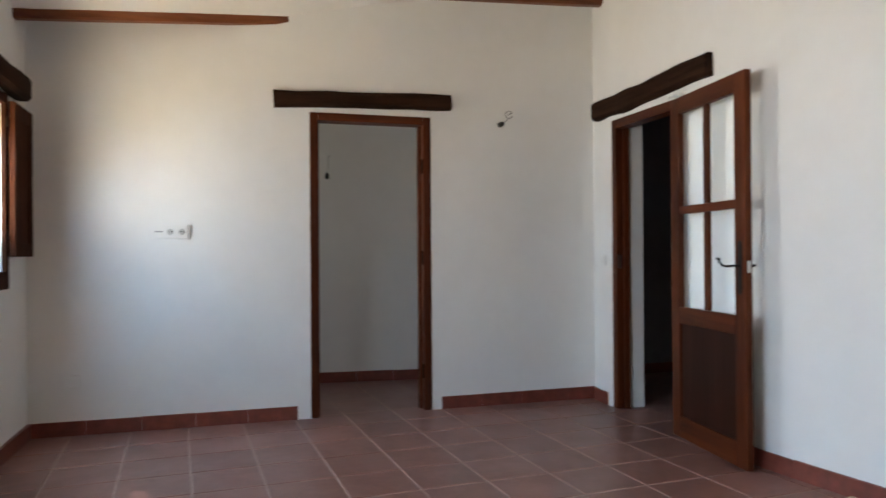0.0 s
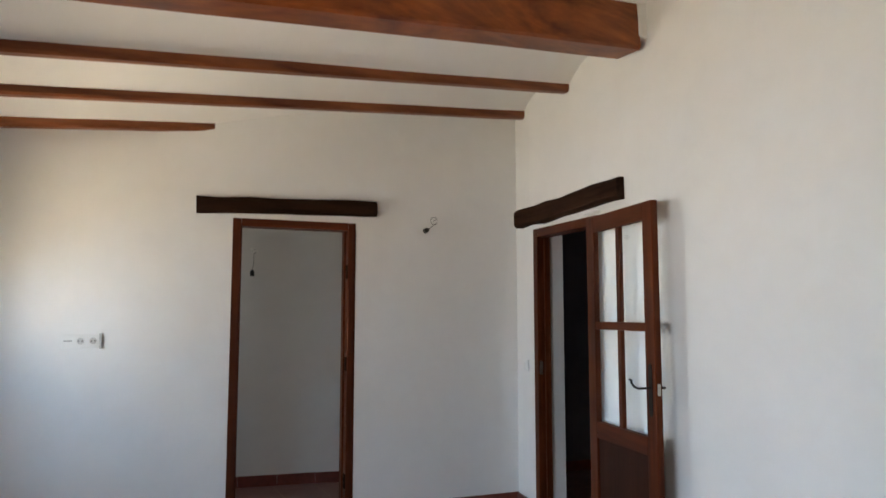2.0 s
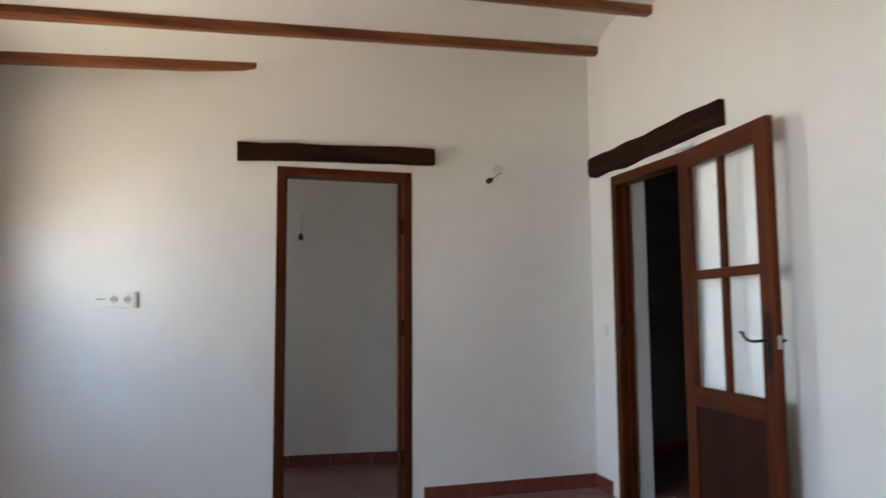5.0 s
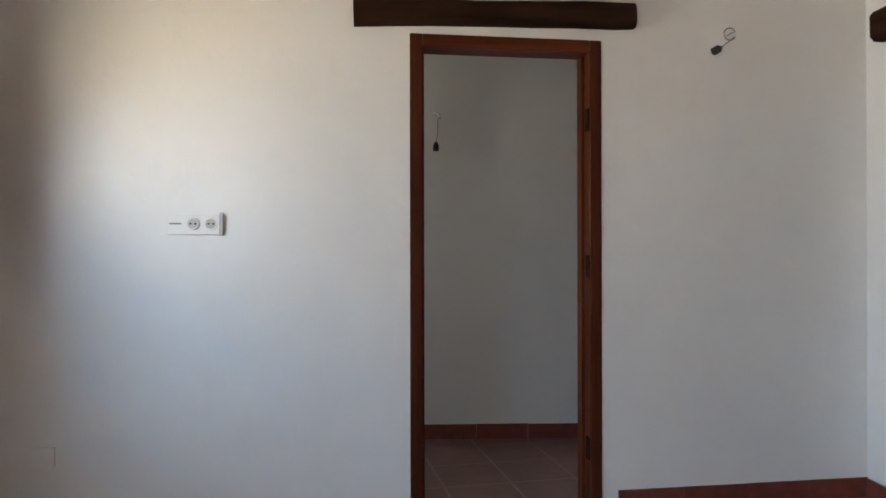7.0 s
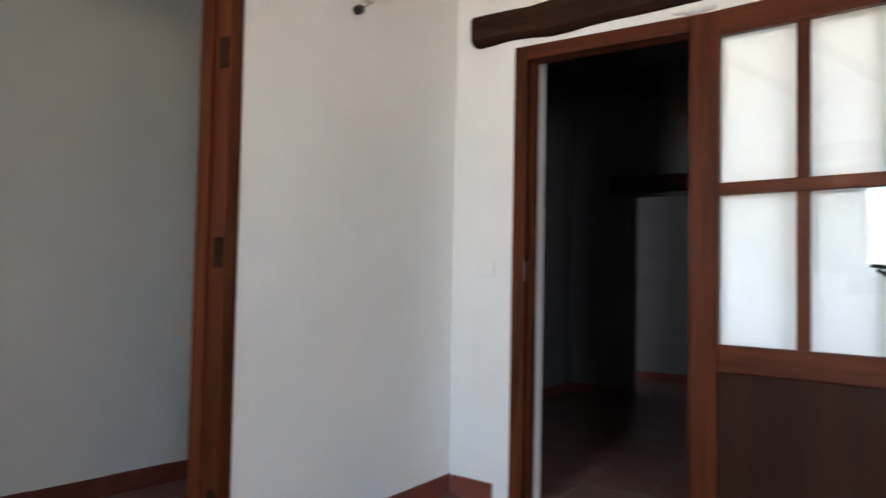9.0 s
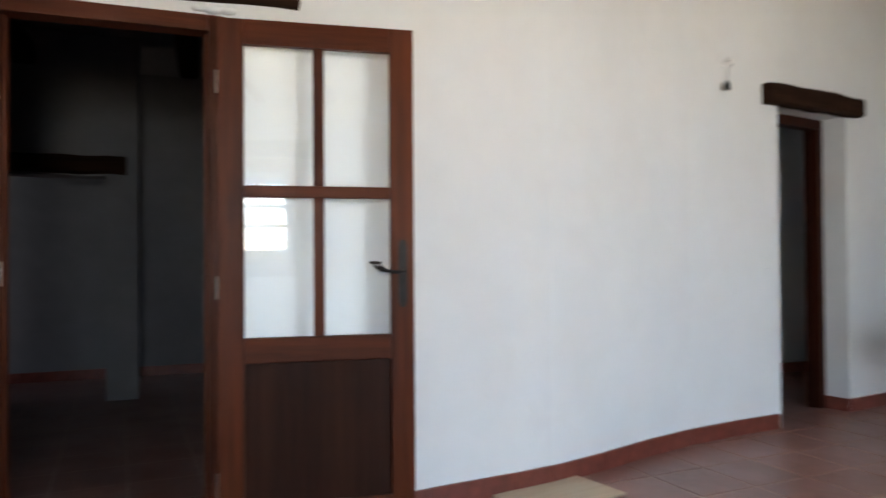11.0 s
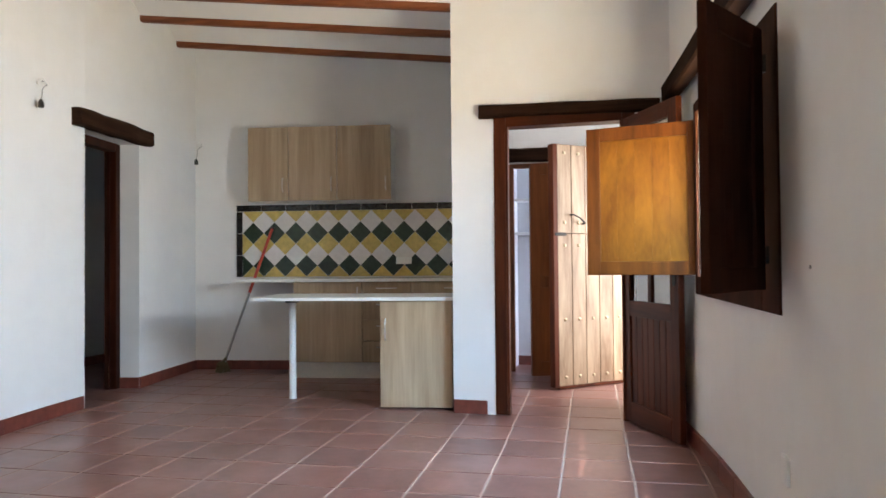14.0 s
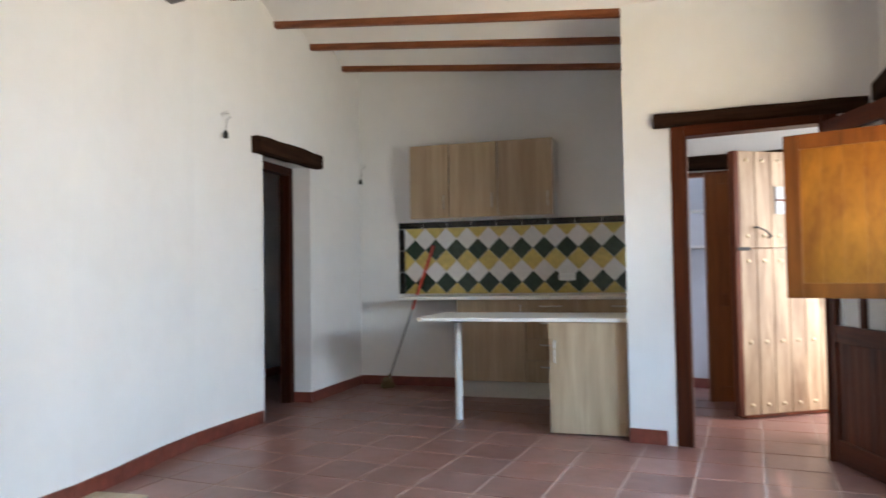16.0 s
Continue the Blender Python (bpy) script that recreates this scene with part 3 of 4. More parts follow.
# entrance doorway
door_frame("door_frame_4", along((-3.42, -5.155), (-2.4, -5.155)) @ pose(0, -0.12, 0), 0.955, 2.07, 0.135, 0.085, "red-brown wooden frame of the entrance doorway", 0.075)
glazed_leaf("door_2", along((-3.36, -5.185), (-3.705, -4.515)), 0.71, 2.0, "dark half-glazed wooden door with a boarded lower panel, open against the wall", True)

# front door: planks with domed studs, open inwards
fd = thing("door_3", along((-3.50, -6.875), (-2.737, -6.172)), "weathered plank front door with metal studs, open and lit by daylight", "door")
FW, FH = 1.0, 2.03
nb = 7
for k in range(nb):
    part("plank", boxm(FW * k / nb + 0.003, FW * (k + 1) / nb - 0.003, -0.03, 0.03, 0.03, 1.2845, bevel=0.004), STUDDOOR, fd)
    part("plank", boxm(FW * k / nb + 0.003, FW * (k + 1) / nb - 0.003, -0.03, 0.03, 1.290, FH, bevel=0.004), STUDDOOR, fd)
for z0, z1 in ((0.03, 0.10), (1.10, 1.27), (1.30, 1.36), (FH - 0.10, FH - 0.01)):
    part("ledge", boxm(0.02, FW - 0.02, -0.055, -0.03, z0, z1, bevel=0.004), STUDDOOR, fd)
part("edge_strip", boxm(FW, FW + 0.045, -0.035, 0.035, 0.02, FH, bevel=0.005), DOORWOOD, fd, "darker edge strip")
part("bottom_strip", boxm(0, FW, -0.032, 0.036, 0.008, 0.03), DOORWOOD, fd)
for k in range(nb):
    for zz in (0.10, 0.575, 1.19, 1.38, FH - 0.07):
        bm = bmesh.new()
        bmesh.ops.create_icosphere(bm, subdivisions=2, radius=0.016, matrix=Matrix.Translation((FW * (k + 0.5) / nb, 0.03, zz)) @ Matrix.Diagonal((1, 0.6, 1, 1)))
        part("stud", bm, BRASS, fd, "domed metal stud", True)
bm = bmesh.new()
tube(bm, [(FW - 0.13, 0.03, 1.445), (FW - 0.13, 0.075, 1.445), (FW - 0.19, 0.08, 1.42), (FW - 0.25, 0.075, 1.375), (FW - 0.255, 0.03, 1.37)], 0.007)
part("pull_handle", bm, IRON, fd, "black iron pull handle", True)
hatch = part("hatch", boxm(0.49, 0.68, 0.03, 0.042, 1.55, 1.76, bevel=0.003), SOCKET_DARK, fd, "small grey barred hatch")
part("hatch_bar", boxm(0.49, 0.68, 0.042, 0.05, 1.648, 1.662), DOORWOOD, hatch)
part("hatch_bar", boxm(0.578, 0.592, 0.042, 0.05, 1.55, 1.76), DOORWOOD, hatch)
part("bolt", boxm(FW - 0.08, FW + 0.03, 0.03, 0.045, 1.27, 1.295, bevel=0.003), IRON, fd, "black iron bolt")

# inner wooden door in the entrance, ajar
idoor = thing("door_4", along((-2.95, -7.0), (-2.46, -6.80)), "plain orange-brown wooden door standing ajar in the entrance", "door")
part("panel", boxm(0, 0.53, -0.02, 0.02, 0.01, 1.95, bevel=0.004), ORANGEWOOD, idoor)
part("stile", boxm(0.0, 0.09, 0.02, 0.032, 0.01, 1.95, bevel=0.003), ORANGEWOOD, idoor)
part("stile", boxm(0.44, 0.53, 0.02, 0.032, 0.01, 1.95, bevel=0.003), ORANGEWOOD, idoor)
for za, zb_ in ((0.012, 0.14), (0.82, 0.92), (1.86, 1.948)):
    part("rail", boxm(0.09, 0.44, 0.02, 0.031, za, zb_, bevel=0.003), ORANGEWOOD, idoor)
door_frame("door_frame_5", along((-2.965, -7.05), (-2.2, -7.05)) @ pose(0, -0.09, 0), 0.745, 2.0, 0.08, 0.03, "orange-brown wooden frame of the closet doorway", 0.04, ORANGEWOOD, ORANGEWOOD)
# shelves seen beyond it
for k, zz in enumerate((1.33, 1.665)):
    sh = tagged(put("wall_shelf", boxm(-3.19, -2.22, -7.548, -7.33, zz, zz + 0.022, bevel=0.003), WHITE), "white shelf in the shallow closet off the entrance", "shelf", "wall shelves")

# ---- windows ----


def window(name, y0, y1, z0, z1, x, cols, bars, label):
    e = thing(name, Matrix.Translation((x, 0, 0)), label, "window", kind="structure")
    f = 0.05
    part("frame", boxm(-0.03, 0.03, y0, y0 + f, z0, z1, bevel=0.004), DOORWOOD, e)
    part("frame", boxm(-0.03, 0.03, y1 - f, y1, z0, z1, bevel=0.004), DOORWOOD, e)
    part("frame", boxm(-0.03, 0.03, y0 + f, y1 - f, z0, z0 + f, bevel=0.004), DOORWOOD, e)
    part("frame", boxm(-0.03, 0.03, y0 + f, y1 - f, z1 - f, z1, bevel=0.004), DOORWOOD, e)
    for c in range(1, cols):
        yc = y0 + (y1 - y0) * c / cols
        part("mullion", boxm(-0.025, 0.025, yc - 0.03, yc + 0.03, z0 + f, z1 - f, bevel=0.004), DOORWOOD, e)
    for r in range(1, bars):
        zc = z0 + (z1 - z0) * r / bars
        part("glazing_bar", boxm(-0.012, 0.012, y0 + f, y1 - f, zc - 0.016, zc + 0.016), DOORWOOD, e)
    for c in range(cols):
        ya, yb = y0 + (y1 - y0) * c / cols, y0 + (y1 - y0) * (c + 1) / cols
        g = part("pane", boxm(-0.003, 0.003, ya + 0.03, yb - 0.03, z0 + f - 0.004, z1 - f + 0.004), GLASS, e)
        g.visible_shadow = False
    return e


window("window_1", -4.42, -3.12, 0.97, 1.87, -4.04, 2, 3, "wooden casement window in a deep white reveal")
window("window_2", -1.06, -0.5, 1.05, 1.98, -4.02, 1, 5, "small wooden barred window in a deep white reveal")


def lining(name, m, w, h, label, near=0.06):
    """Wooden surround on the wall face."""
    e = thing(name, m, label, "window frame", kind="structure")
    f, d, low = 0.06, 0.05, 0.10
    part("jamb", boxm(-near, 0, -0.02, d, -low, h + f, bevel=0.005), SHUTTER_SHADED, e)
    part("jamb", boxm(w, w + f, -0.02, d, -low, h + f, bevel=0.005), SHUTTER_SHADED, e)
    part("sill", boxm(0, w, -0.02, d, -low, 0, bevel=0.005), SHUTTER_SHADED, e)
    part("head", boxm(0, w, -0.02, d, h, h + f, bevel=0.005), SHUTTER_SHADED, e)
    return e


# local y points into the wall
lining("window_surround_1", Matrix.Translation((0, 0, 0.97)) @ along((-3.897, -3.12), (-3.765, -4.42)) @ Matrix.Diagonal((1, -1, 1, 1)), 1.31, 0.90, "wooden surround of the large window, in the shaded shutter brown", 0.225)
lining("window_surround_2", Matrix.Translation((0, 0, 1.05)) @ along((-3.915, -0.5), (-3.915, -1.06)) @ Matrix.Diagonal((1, -1, 1, 1)), 0.56, 0.93, "wooden surround of the small window, in the shaded shutter brown")


def shutter(name, p, q, z0, z1, material, label, rim=None):
    """Panelled leaf from its hinge p to its free edge q; its front faces local -y."""
    w = math.dist(p, q)
    rim = rim or material
    e = thing(name, Matrix.Translation((0, 0, z0)) @ along(p, q), label, "shutter", "window shutters")
    h, s, th = z1 - z0, 0.08, 0.032
    part("stile", boxm(0, s, -th, 0, 0, h, bevel=0.004), rim, e)
    part("stile", boxm(w - s, w, -th, 0, 0, h, bevel=0.004), rim, e)
    part("rail", boxm(s, w - s, -th, 0, 0, s, bevel=0.004), rim, e)
    part("rail", boxm(s, w - s, -th, 0, h - s, h, bevel=0.004), rim, e)
    n = 5
    for k in range(n):
        part("board", boxm(s + (w - 2 * s) * k / n, s + (w - 2 * s) * (k + 1) / n, -th + 0.010, -0.010, s - 0.003, h - s + 0.003, bevel=0.0015), material, e)
    for zz in (0.12, h - 0.12):
        bm = bmesh.new()
        rod(bm, (-0.004, 0.004, zz - 0.03), (-0.004, 0.004, zz + 0.03), 0.006, 8)
        part("hinge", bm, IRON, e, "dark iron hinge", True)
    return e


shutter("window_shutter", (-3.785, -4.475), (-3.14, -4.605), 0.975, 1.845, SHUTTER, "panelled wooden shutter, open, golden-brown as lit by the window", SHUTTER_FRAME)
shutter("window_shutter", (-3.868, -2.955), (-3.655, -2.58), 0.955, 1.86, SHUTTER_SHADED, "panelled wooden shutter, open with its back to the light, shade put into its brown")
shutter("window_shutter", (-3.885, -0.48), (-3.893, -0.08), 1.13, 2.0, SHUTTER_SHADED, "panelled wooden shutter folded back against the wall, in the shaded brown")

# ---- kitchen ----


def handle(bm, p, q, out, r=0.005):
    """A bowed bar handle from p to q that stands off by out."""
    p, q, out = Vector(p), Vector(q), Vector(out)
    d = q - p
    tube(bm, [p, p + out * 0.8 + d * 0.06, p + out + d * 0.25, p + out * 1.05 + d * 0.5, p + out + d * 0.75, p + out * 0.8 + d * 0.94, q], r)


mk = along((0.91, -6.54), (-2.2, kline(-2.2)))  # x along the wall to the west, y into the wall
KX = lambda x: (0.91 - x) * math.sqrt(1 + 0.19 ** 2)
# wall cabinets
x0 = KX(0.264)
for w, lab in ((0.40, "narrow"), (0.475, "medium"), (0.525, "wide")):
    c = thing("wall_cabinet", mk @ Matrix.Translation((x0, -0.005, 1.66)), "pale oak laminate wall cabinet, %s, with a closed door" % lab, "cabinet", "wall cabinets")
    part("body", boxm(0.001, w - 0.001, -0.27, 0, 0, 0.715), PLASTIC, c, "white melamine carcass")
    dr = part("door", boxm(0.0035, w - 0.0035, -0.30, -0.276, 0.002, 0.713, bevel=0.002), OAK, c)
    bm = bmesh.new()
    handle(bm, (w - 0.05, -0.30, 0.09), (w - 0.05, -0.30, 0.22), (0, -0.025, 0))
    part("handle", bm, STEEL, dr, "bowed steel handle", True)
    x0 += w
# base units and worktop
bx = KX(-0.255)
c = thing("base_cabinet", mk @ Matrix.Translation((bx, -0.005, 0)), "pale oak laminate base cabinet with one door", "cabinet", "base cabinets")
part("body", boxm(0.001, 0.639, -0.54, 0, 0.15, 0.885), OAK, c)
dr = part("door", boxm(0.004, 0.636, -0.57, -0.546, 0.155, 0.88, bevel=0.002), OAK, c)
bm = bmesh.new()
handle(bm, (0.60, -0.57, 0.72), (0.60, -0.57, 0.84), (0, -0.025, 0))
part("handle", bm, STEEL, dr, "bowed steel handle", True)
part("plinth", boxm(0.0, 0.64, -0.50, -0.485, 0.0, 0.15), PLINTH, c, "pale plinth board")
dx = bx + 0.64
for dw in (0.45, 0.79):
    c = thing("drawer_cabinet", mk @ Matrix.Translation((dx, -0.005, 0)), "pale oak laminate base cabinet with four drawers", "cabinet", "base cabinets")
    part("body", boxm(0.001, dw - 0.001, -0.54, 0, 0.15, 0.885), OAK, c)
    for j, (za, zb) in enumerate(((0.155, 0.348), (0.352, 0.541), (0.545, 0.735), (0.739, 0.883))):
        d = part("drawer", boxm(0.004, dw - 0.004, -0.57, -0.546, za + 0.002, zb - 0.002, bevel=0.002), OAK, c)
        bm = bmesh.new()
        handle(bm, (dw / 2 - 0.09, -0.57, zb - 0.055), (dw / 2 + 0.09, -0.57, zb - 0.055), (0, -0.028, 0), 0.006)
        part("handle", bm, STEEL, d, "bowed steel handle", True)
    part("plinth", boxm(0.0, dw, -0.50, -0.485, 0.0, 0.15), PLINTH, c, "pale plinth board")
    dx += dw
wt = tagged(put("worktop", boxm(KX(0.28), KX(-2.15), -0.60, -0.004, 0.888, 0.918, bevel=0.004), WHITE), "long white laminate worktop along the kitchen wall", "worktop")
wt.matrix_basis = mk

# glazed tile splashback: diamonds cut from square tiles, dark border
sp = thing("splashback", mk @ Matrix.Translation((KX(0.485), -0.002, 0.928)), "glazed diamond tile splashback, green, yellow and white, dark border", "splashback")
P, R0, SL = 0.2187, 0.1094, 2.66  # diamond width, row pitch, length
BW = 0.064
part("bed", boxm(0, SL, -0.006, 0, 0, 6 * R0 + BW), T_WHITE, sp, "pale tile bed")


def clip_poly(poly, axis, lim, keep_less):
    out = []
    for i in range(len(poly)):
        a, b = poly[i], poly[(i + 1) % len(poly)]
        ia, ib = (a[axis] <= lim) == keep_less, (b[axis] <= lim) == keep_less
        if ia:
            out.append(a)
        if ia != ib:
            f = (lim - a[axis]) / (b[axis] - a[axis])
            out.append(tuple(a[k] + f * (b[k] - a[k]) for k in (0, 1)))
    return out


ROWS = [T_YELLOW, T_WHITE, T_GREEN, T_YELLOW, T_WHITE, T_GREEN, T_YELLOW]
for r, m_ in enumerate(ROWS):
    zc = 6 * R0 - r * R0
    k = 0
    while True:
        xc = BW + (P / 2 if r % 2 == 0 else 0) + P * k
        k += 1
        if xc - P / 2 > SL:
            break
        g = 0.0022
        poly = [(xc - P / 2 + g, zc), (xc, zc - R0 + g), (xc + P / 2 - g, zc), (xc, zc + R0 - g)]
        poly = clip_poly(clip_poly(clip_poly(clip_poly(poly, 1, 6 * R0, True), 1, 0.0, False), 0, BW, False), 0, SL, True)
        if len(poly) < 3:
            continue
        bm = bmesh.new()
        cx, cz = sum(p[0] for p in poly) / len(poly), sum(p[1] for p in poly) / len(poly)
        f = [bm.verts.new((p[0], -0.011, p[1])) for p in poly]
        b_ = [bm.verts.new((p[0], -0.004, p[1])) for p in poly]
        bm.faces.new(f)
        for i in range(len(poly)):
            j = (i + 1) % len(poly)
            bm.faces.new((f[i], f[j], b_[j], b_[i]))
        part("tile", bm, m_, sp)
nn = int(SL / 0.255)
for k in range(nn + 1):
    xa, xb = k * 0.255, min(SL, k * 0.255 + 0.252)
    if xb - xa > 0.02:
        part("border_tile", boxm(xa + 0.001, xb, -0.015, -0.006, 6 * R0 + 0.002, 6 * R0 + BW, bevel=0.004), T_BLACK, sp)
for k in range(3):
    part("border_tile", boxm(0.001, BW - 0.002, -0.015, -0.006, k * 0.2188, k * 0.2188 + 0.2155, bevel=0.004), T_BLACK, sp)
so = tagged(put("wall_socket", boxm(0, 0.155, -0.024, -0.012, 0, 0.068, bevel=0.006), PLASTIC), "cream double socket plate on the splashback tiles", "socket")
so.matrix_basis = mk @ Matrix.Translation((KX(-1.11), -0.004, 1.045))

# peninsula
mp = along((-2.15, -5.235), (-0.63, -4.96))  # x east along its front, y away from the room's north end
fr = lambda x, y: mp @ Vector((x, y, 0))
pt = thing("peninsula_top", mp, "white laminate breakfast bar top with a rounded end", "worktop")
bm = bmesh.new()
poly = [(0.0, 0.02), (1.49, 0.02), (1.512, 0.008), (1.522, -0.015), (1.522, -0.66), (1.50, -0.69), (0.0, -0.69)]
top = [bm.verts.new((x, y, 0.808)) for x, y in poly]
bot = [bm.verts.new((x, y, 0.784)) for x, y in poly]
bm.faces.new(top)
bm.faces.new(bot[::-1])
for i in range(len(poly)):
    j = (i + 1) % len(poly)
    bm.faces.new((top[i], bot[i], bot[j], top[j]))
part("slab", bm, WHITE, pt)
bm = bmesh.new()
LX, LY = 1.31, -0.36
rod(bm, (LX, LY, 0.012), (LX, LY, 0.75), 0.027, 24)
part("leg", bm, WHITE, pt, "round white leg", True)
bm = bmesh.new()
rod(bm, (LX, LY, 0.0), (LX, LY, 0.012), 0.030, 24)
part("foot", bm, WHITE, pt, "white leg foot", True)
bm = bmesh.new()
box(bm, LX - 0.045, LX + 0.045, LY - 0.045, LY + 0.045, 0.75, 0.784, bevel=0.006)
part("bracket", bm, BLACK, pt, "black leg bracket")
c = thing("base_cabinet", mp, "pale oak laminate cabinet under the breakfast bar, door closed", "cabinet", "base cabinets")
part("body", boxm(0.02, 0.545, -0.60, -0.022, 0.012, 0.7825), OAK, c)
dr = part("door", boxm(0.022, 0.545, -0.020, 0.0, 0.012, 0.777, bevel=0.002), OAK, c)
bm = bmesh.new()
handle(bm, (0.505, 0.0, 0.50), (0.505, 0.0, 0.65), (0, 0.028, 0), 0.006)
part("handle", bm, STEEL, dr, "bowed steel handle", True)
part("filler", boxm(0.0, 0.018, -0.58, -0.03, 0.0, 0.782), BLACK, c, "dark gap strip")

# broom leaning in the corner
br = thing("broom", Matrix.Identity(4), "broom with grey pole and red grip leaning on wall", "broom")
foot, tip = Vector((0.505, -6.40, 0.06)), Vector((0.105, -6.668, 1.435))
bm = bmesh.new()
rod(bm, foot, foot.lerp(tip, 0.52), 0.0125, 12)
part("pole", bm, POLE, br, "thin grey metal pole", True)
bm = bmesh.new()
rod(bm, foot.lerp(tip, 0.52), foot.lerp(tip, 0.985), 0.0155, 12, 0.014)
part("grip", bm, RED, br, "red plastic grip", True)
bm = bmesh.new()
bmesh.ops.create_icosphere(bm, subdivisions=2, radius=0.016, matrix=Matrix.Translation(foot.lerp(tip, 0.985)))
part("end_cap", bm, BLACK, br, "black end cap", True)
q = Matrix.Translation((0.515, -6.40, 0)) @ pose(0, 0, 0, 0, 0, 62)
bm = bmesh.new()
bmesh.ops.create_icosphere(bm, subdivisions=3, radius=1.0, matrix=q @ Matrix.Translation((0, 0, 0.075)) @ Matrix.Diagonal((0.060, 0.042, 0.036, 1)))
rod(bm, q @ Vector((0, 0, 0.08)), foot.lerp(tip, 0.06), 0.019, 12, 0.015)
part("head", bm, BRISTLE, br, "brown rounded broom head", True)
bm = bmesh.new()
rng = random.Random(4)
for k in range(90):
    x, y = rng.uniform(-0.052, 0.052), rng.uniform(-0.034, 0.034)
    rod(bm, q @ Vector((x, y, 0.06)), q @ Vector((x * 1.12 + rng.uniform(-0.006, 0.006), y * 1.35, 0.004)), 0.004, 5)
part("bristles", bm, BRISTLE, br, "dark worn bristles")

# ---- small things on the walls ----


def bare_lamp(m, label, length=0.13, loop=True, shift=0.002):
    """A bare wire out of the wall with a black lampholder; local -y points into the room."""
    e = thing("bare_lamp_wire", m, label, "lamp wire", "bare lamp wires")
    bm = bmesh.new()
    pts = [(0, 0.0, 0), (0, -0.02, 0.005), (0.012, -0.035, 0.012)]
    if loop:
        pts += [(0.028 * math.cos(a) - 0.004, -0.04, 0.002 + 0.028 * math.sin(a)) for a in [0.4 + 0.42 * i for i in range(14)]]
        pts += [(-0.02, -0.04, -0.04), (-0.045, -0.04, -0.06)]
        end = Vector((-0.045, -0.04, -0.06))
        tip = end + Vector((-0.04, -0.005, -0.022))
    else:
        pts += [(0.028, -0.04, 0.008), (0.030, -0.042, -0.014), (0.012, -0.042, -0.022), (shift + 0.012, -0.04, -0.045), (shift + 0.010, -0.04, -length * 0.5), (shift, -0.04, -length * 0.7)]
        end = Vector((shift, -0.04, -length * 0.7))
        tip = end + Vector((0, 0, -0.055))
    tube(bm, pts, 0.0032, 6)
    part("wire", bm, SOCKET_DARK, e, "thin loose wire", True)
    bm = bmesh.new()
    rod(bm, end, end.lerp(tip, 0.35), 0.008, 16, 0.0175)
    rod(bm, end.lerp(tip, 0.35), tip, 0.0185, 16, 0.0185)
    part("lampholder", bm, BLACK, e, "black lampholder", True)
    bm = bmesh.new()
    rod(bm, (0, 0.004, 0.002), (0, -0.012, 0.002), 0.016, 14)
    part("wall_plug", bm, PLASTIC, e, "small white wall outlet", True)
    if not loop:
        bm = bmesh.new()
        tube(bm, [(0, -0.012, 0.004), (-0.012, -0.03, 0.018), (-0.004, -0.045, 0.024), (0.016, -0.05, 0.004), (0.036, -0.045, -0.004), (0.044, -0.04, 0.008)], 0.007, 6)
        part("wire_end", bm, PLASTIC, e, "white sheathed wire end", True)
    return e


bare_lamp(pose(-0.715, 0, 2.155), "bare looped wire with a black lampholder hanging from the wall")
bare_lamp(pose(-1.90, 1.30, 2.0) @ pose(0, 0, 0, 0, 0, -6), "bare wire with a black lampholder on the store room wall", 0.23, False)
bare_lamp(Matrix.Translation((0.475, -4.16, 2.30)) @ along((0, 0), (0.1, -1)) @ pose(0, 0, 0, 0, 0, 0), "bare wire with a black lampholder beside the narrow doorway", 0.17, False, -0.02)
bare_lamp(mk @ Matrix.Translation((0.055, 0.0, 2.262)), "bare wire with a black lampholder in the kitchen corner", 0.2, False, -0.03)

# sockets on the north wall
e = thing("wall_socket", pose(-3.188, 0.004, 1.240), "white wall plate with two sockets and a switch slot", "socket")
part("plate", boxm(0, 0.212, -0.013, 0, 0, 0.085, bevel=0.003), PLASTIC, e)
for xx in (0.106, 0.178):
    bm = bmesh.new()
    tube(bm, [(xx + 0.0235 * math.cos(k * math.pi / 12), -0.0135, 0.045 + 0.0235 * math.sin(k * math.pi / 12)) for k in range(25)], 0.0035, 8)
    s_ = part("socket_ring", bm, PLASTIC, e, "", True)
    bm = bmesh.new()
    rod(bm, (xx, -0.0142, 0.045), (xx, -0.012, 0.045), 0.0205, 20)
    part("socket_cup", bm, SOCKET_CUP, s_, "", True)
    for dx_ in (-0.0095, 0.0095):
        bm = bmesh.new()
        rod(bm, (xx + dx_, -0.0148, 0.045), (xx + dx_, -0.0132, 0.045), 0.0042, 10)
        part("socket_hole", bm, BLACK, s_, "", True)
part("slot", boxm(0.012, 0.060, -0.0155, -0.011, 0.042, 0.049), SOCKET_DARK, e)
part("side_cover", boxm(0.212, 0.226, -0.015, 0, -0.004, 0.092, bevel=0.002), SOCKET_CUP, e, "pale grey side cover")
e = thing("light_switch", mB @ Matrix.Translation((-0.17, 0, 1.03)), "white double switch plate beside the glazed door", "switch")
part("plate", boxm(0, 0.085, -0.010, 0, 0, 0.08, bevel=0.003), PLASTIC, e)
part("rocker", boxm(0.012, 0.04, -0.014, -0.009, 0.015, 0.065, bevel=0.002), PLASTIC, e)
part("rocker", boxm(0.045, 0.073, -0.014, -0.009, 0.015, 0.065, bevel=0.002), PLASTIC, e)
e = thing("wall_socket", Matrix.Translation((0.53, -4.5, 1.03)) @ along((0, 0), (0.06, -1)), "small white switch beside the narrow doorway", "switch")
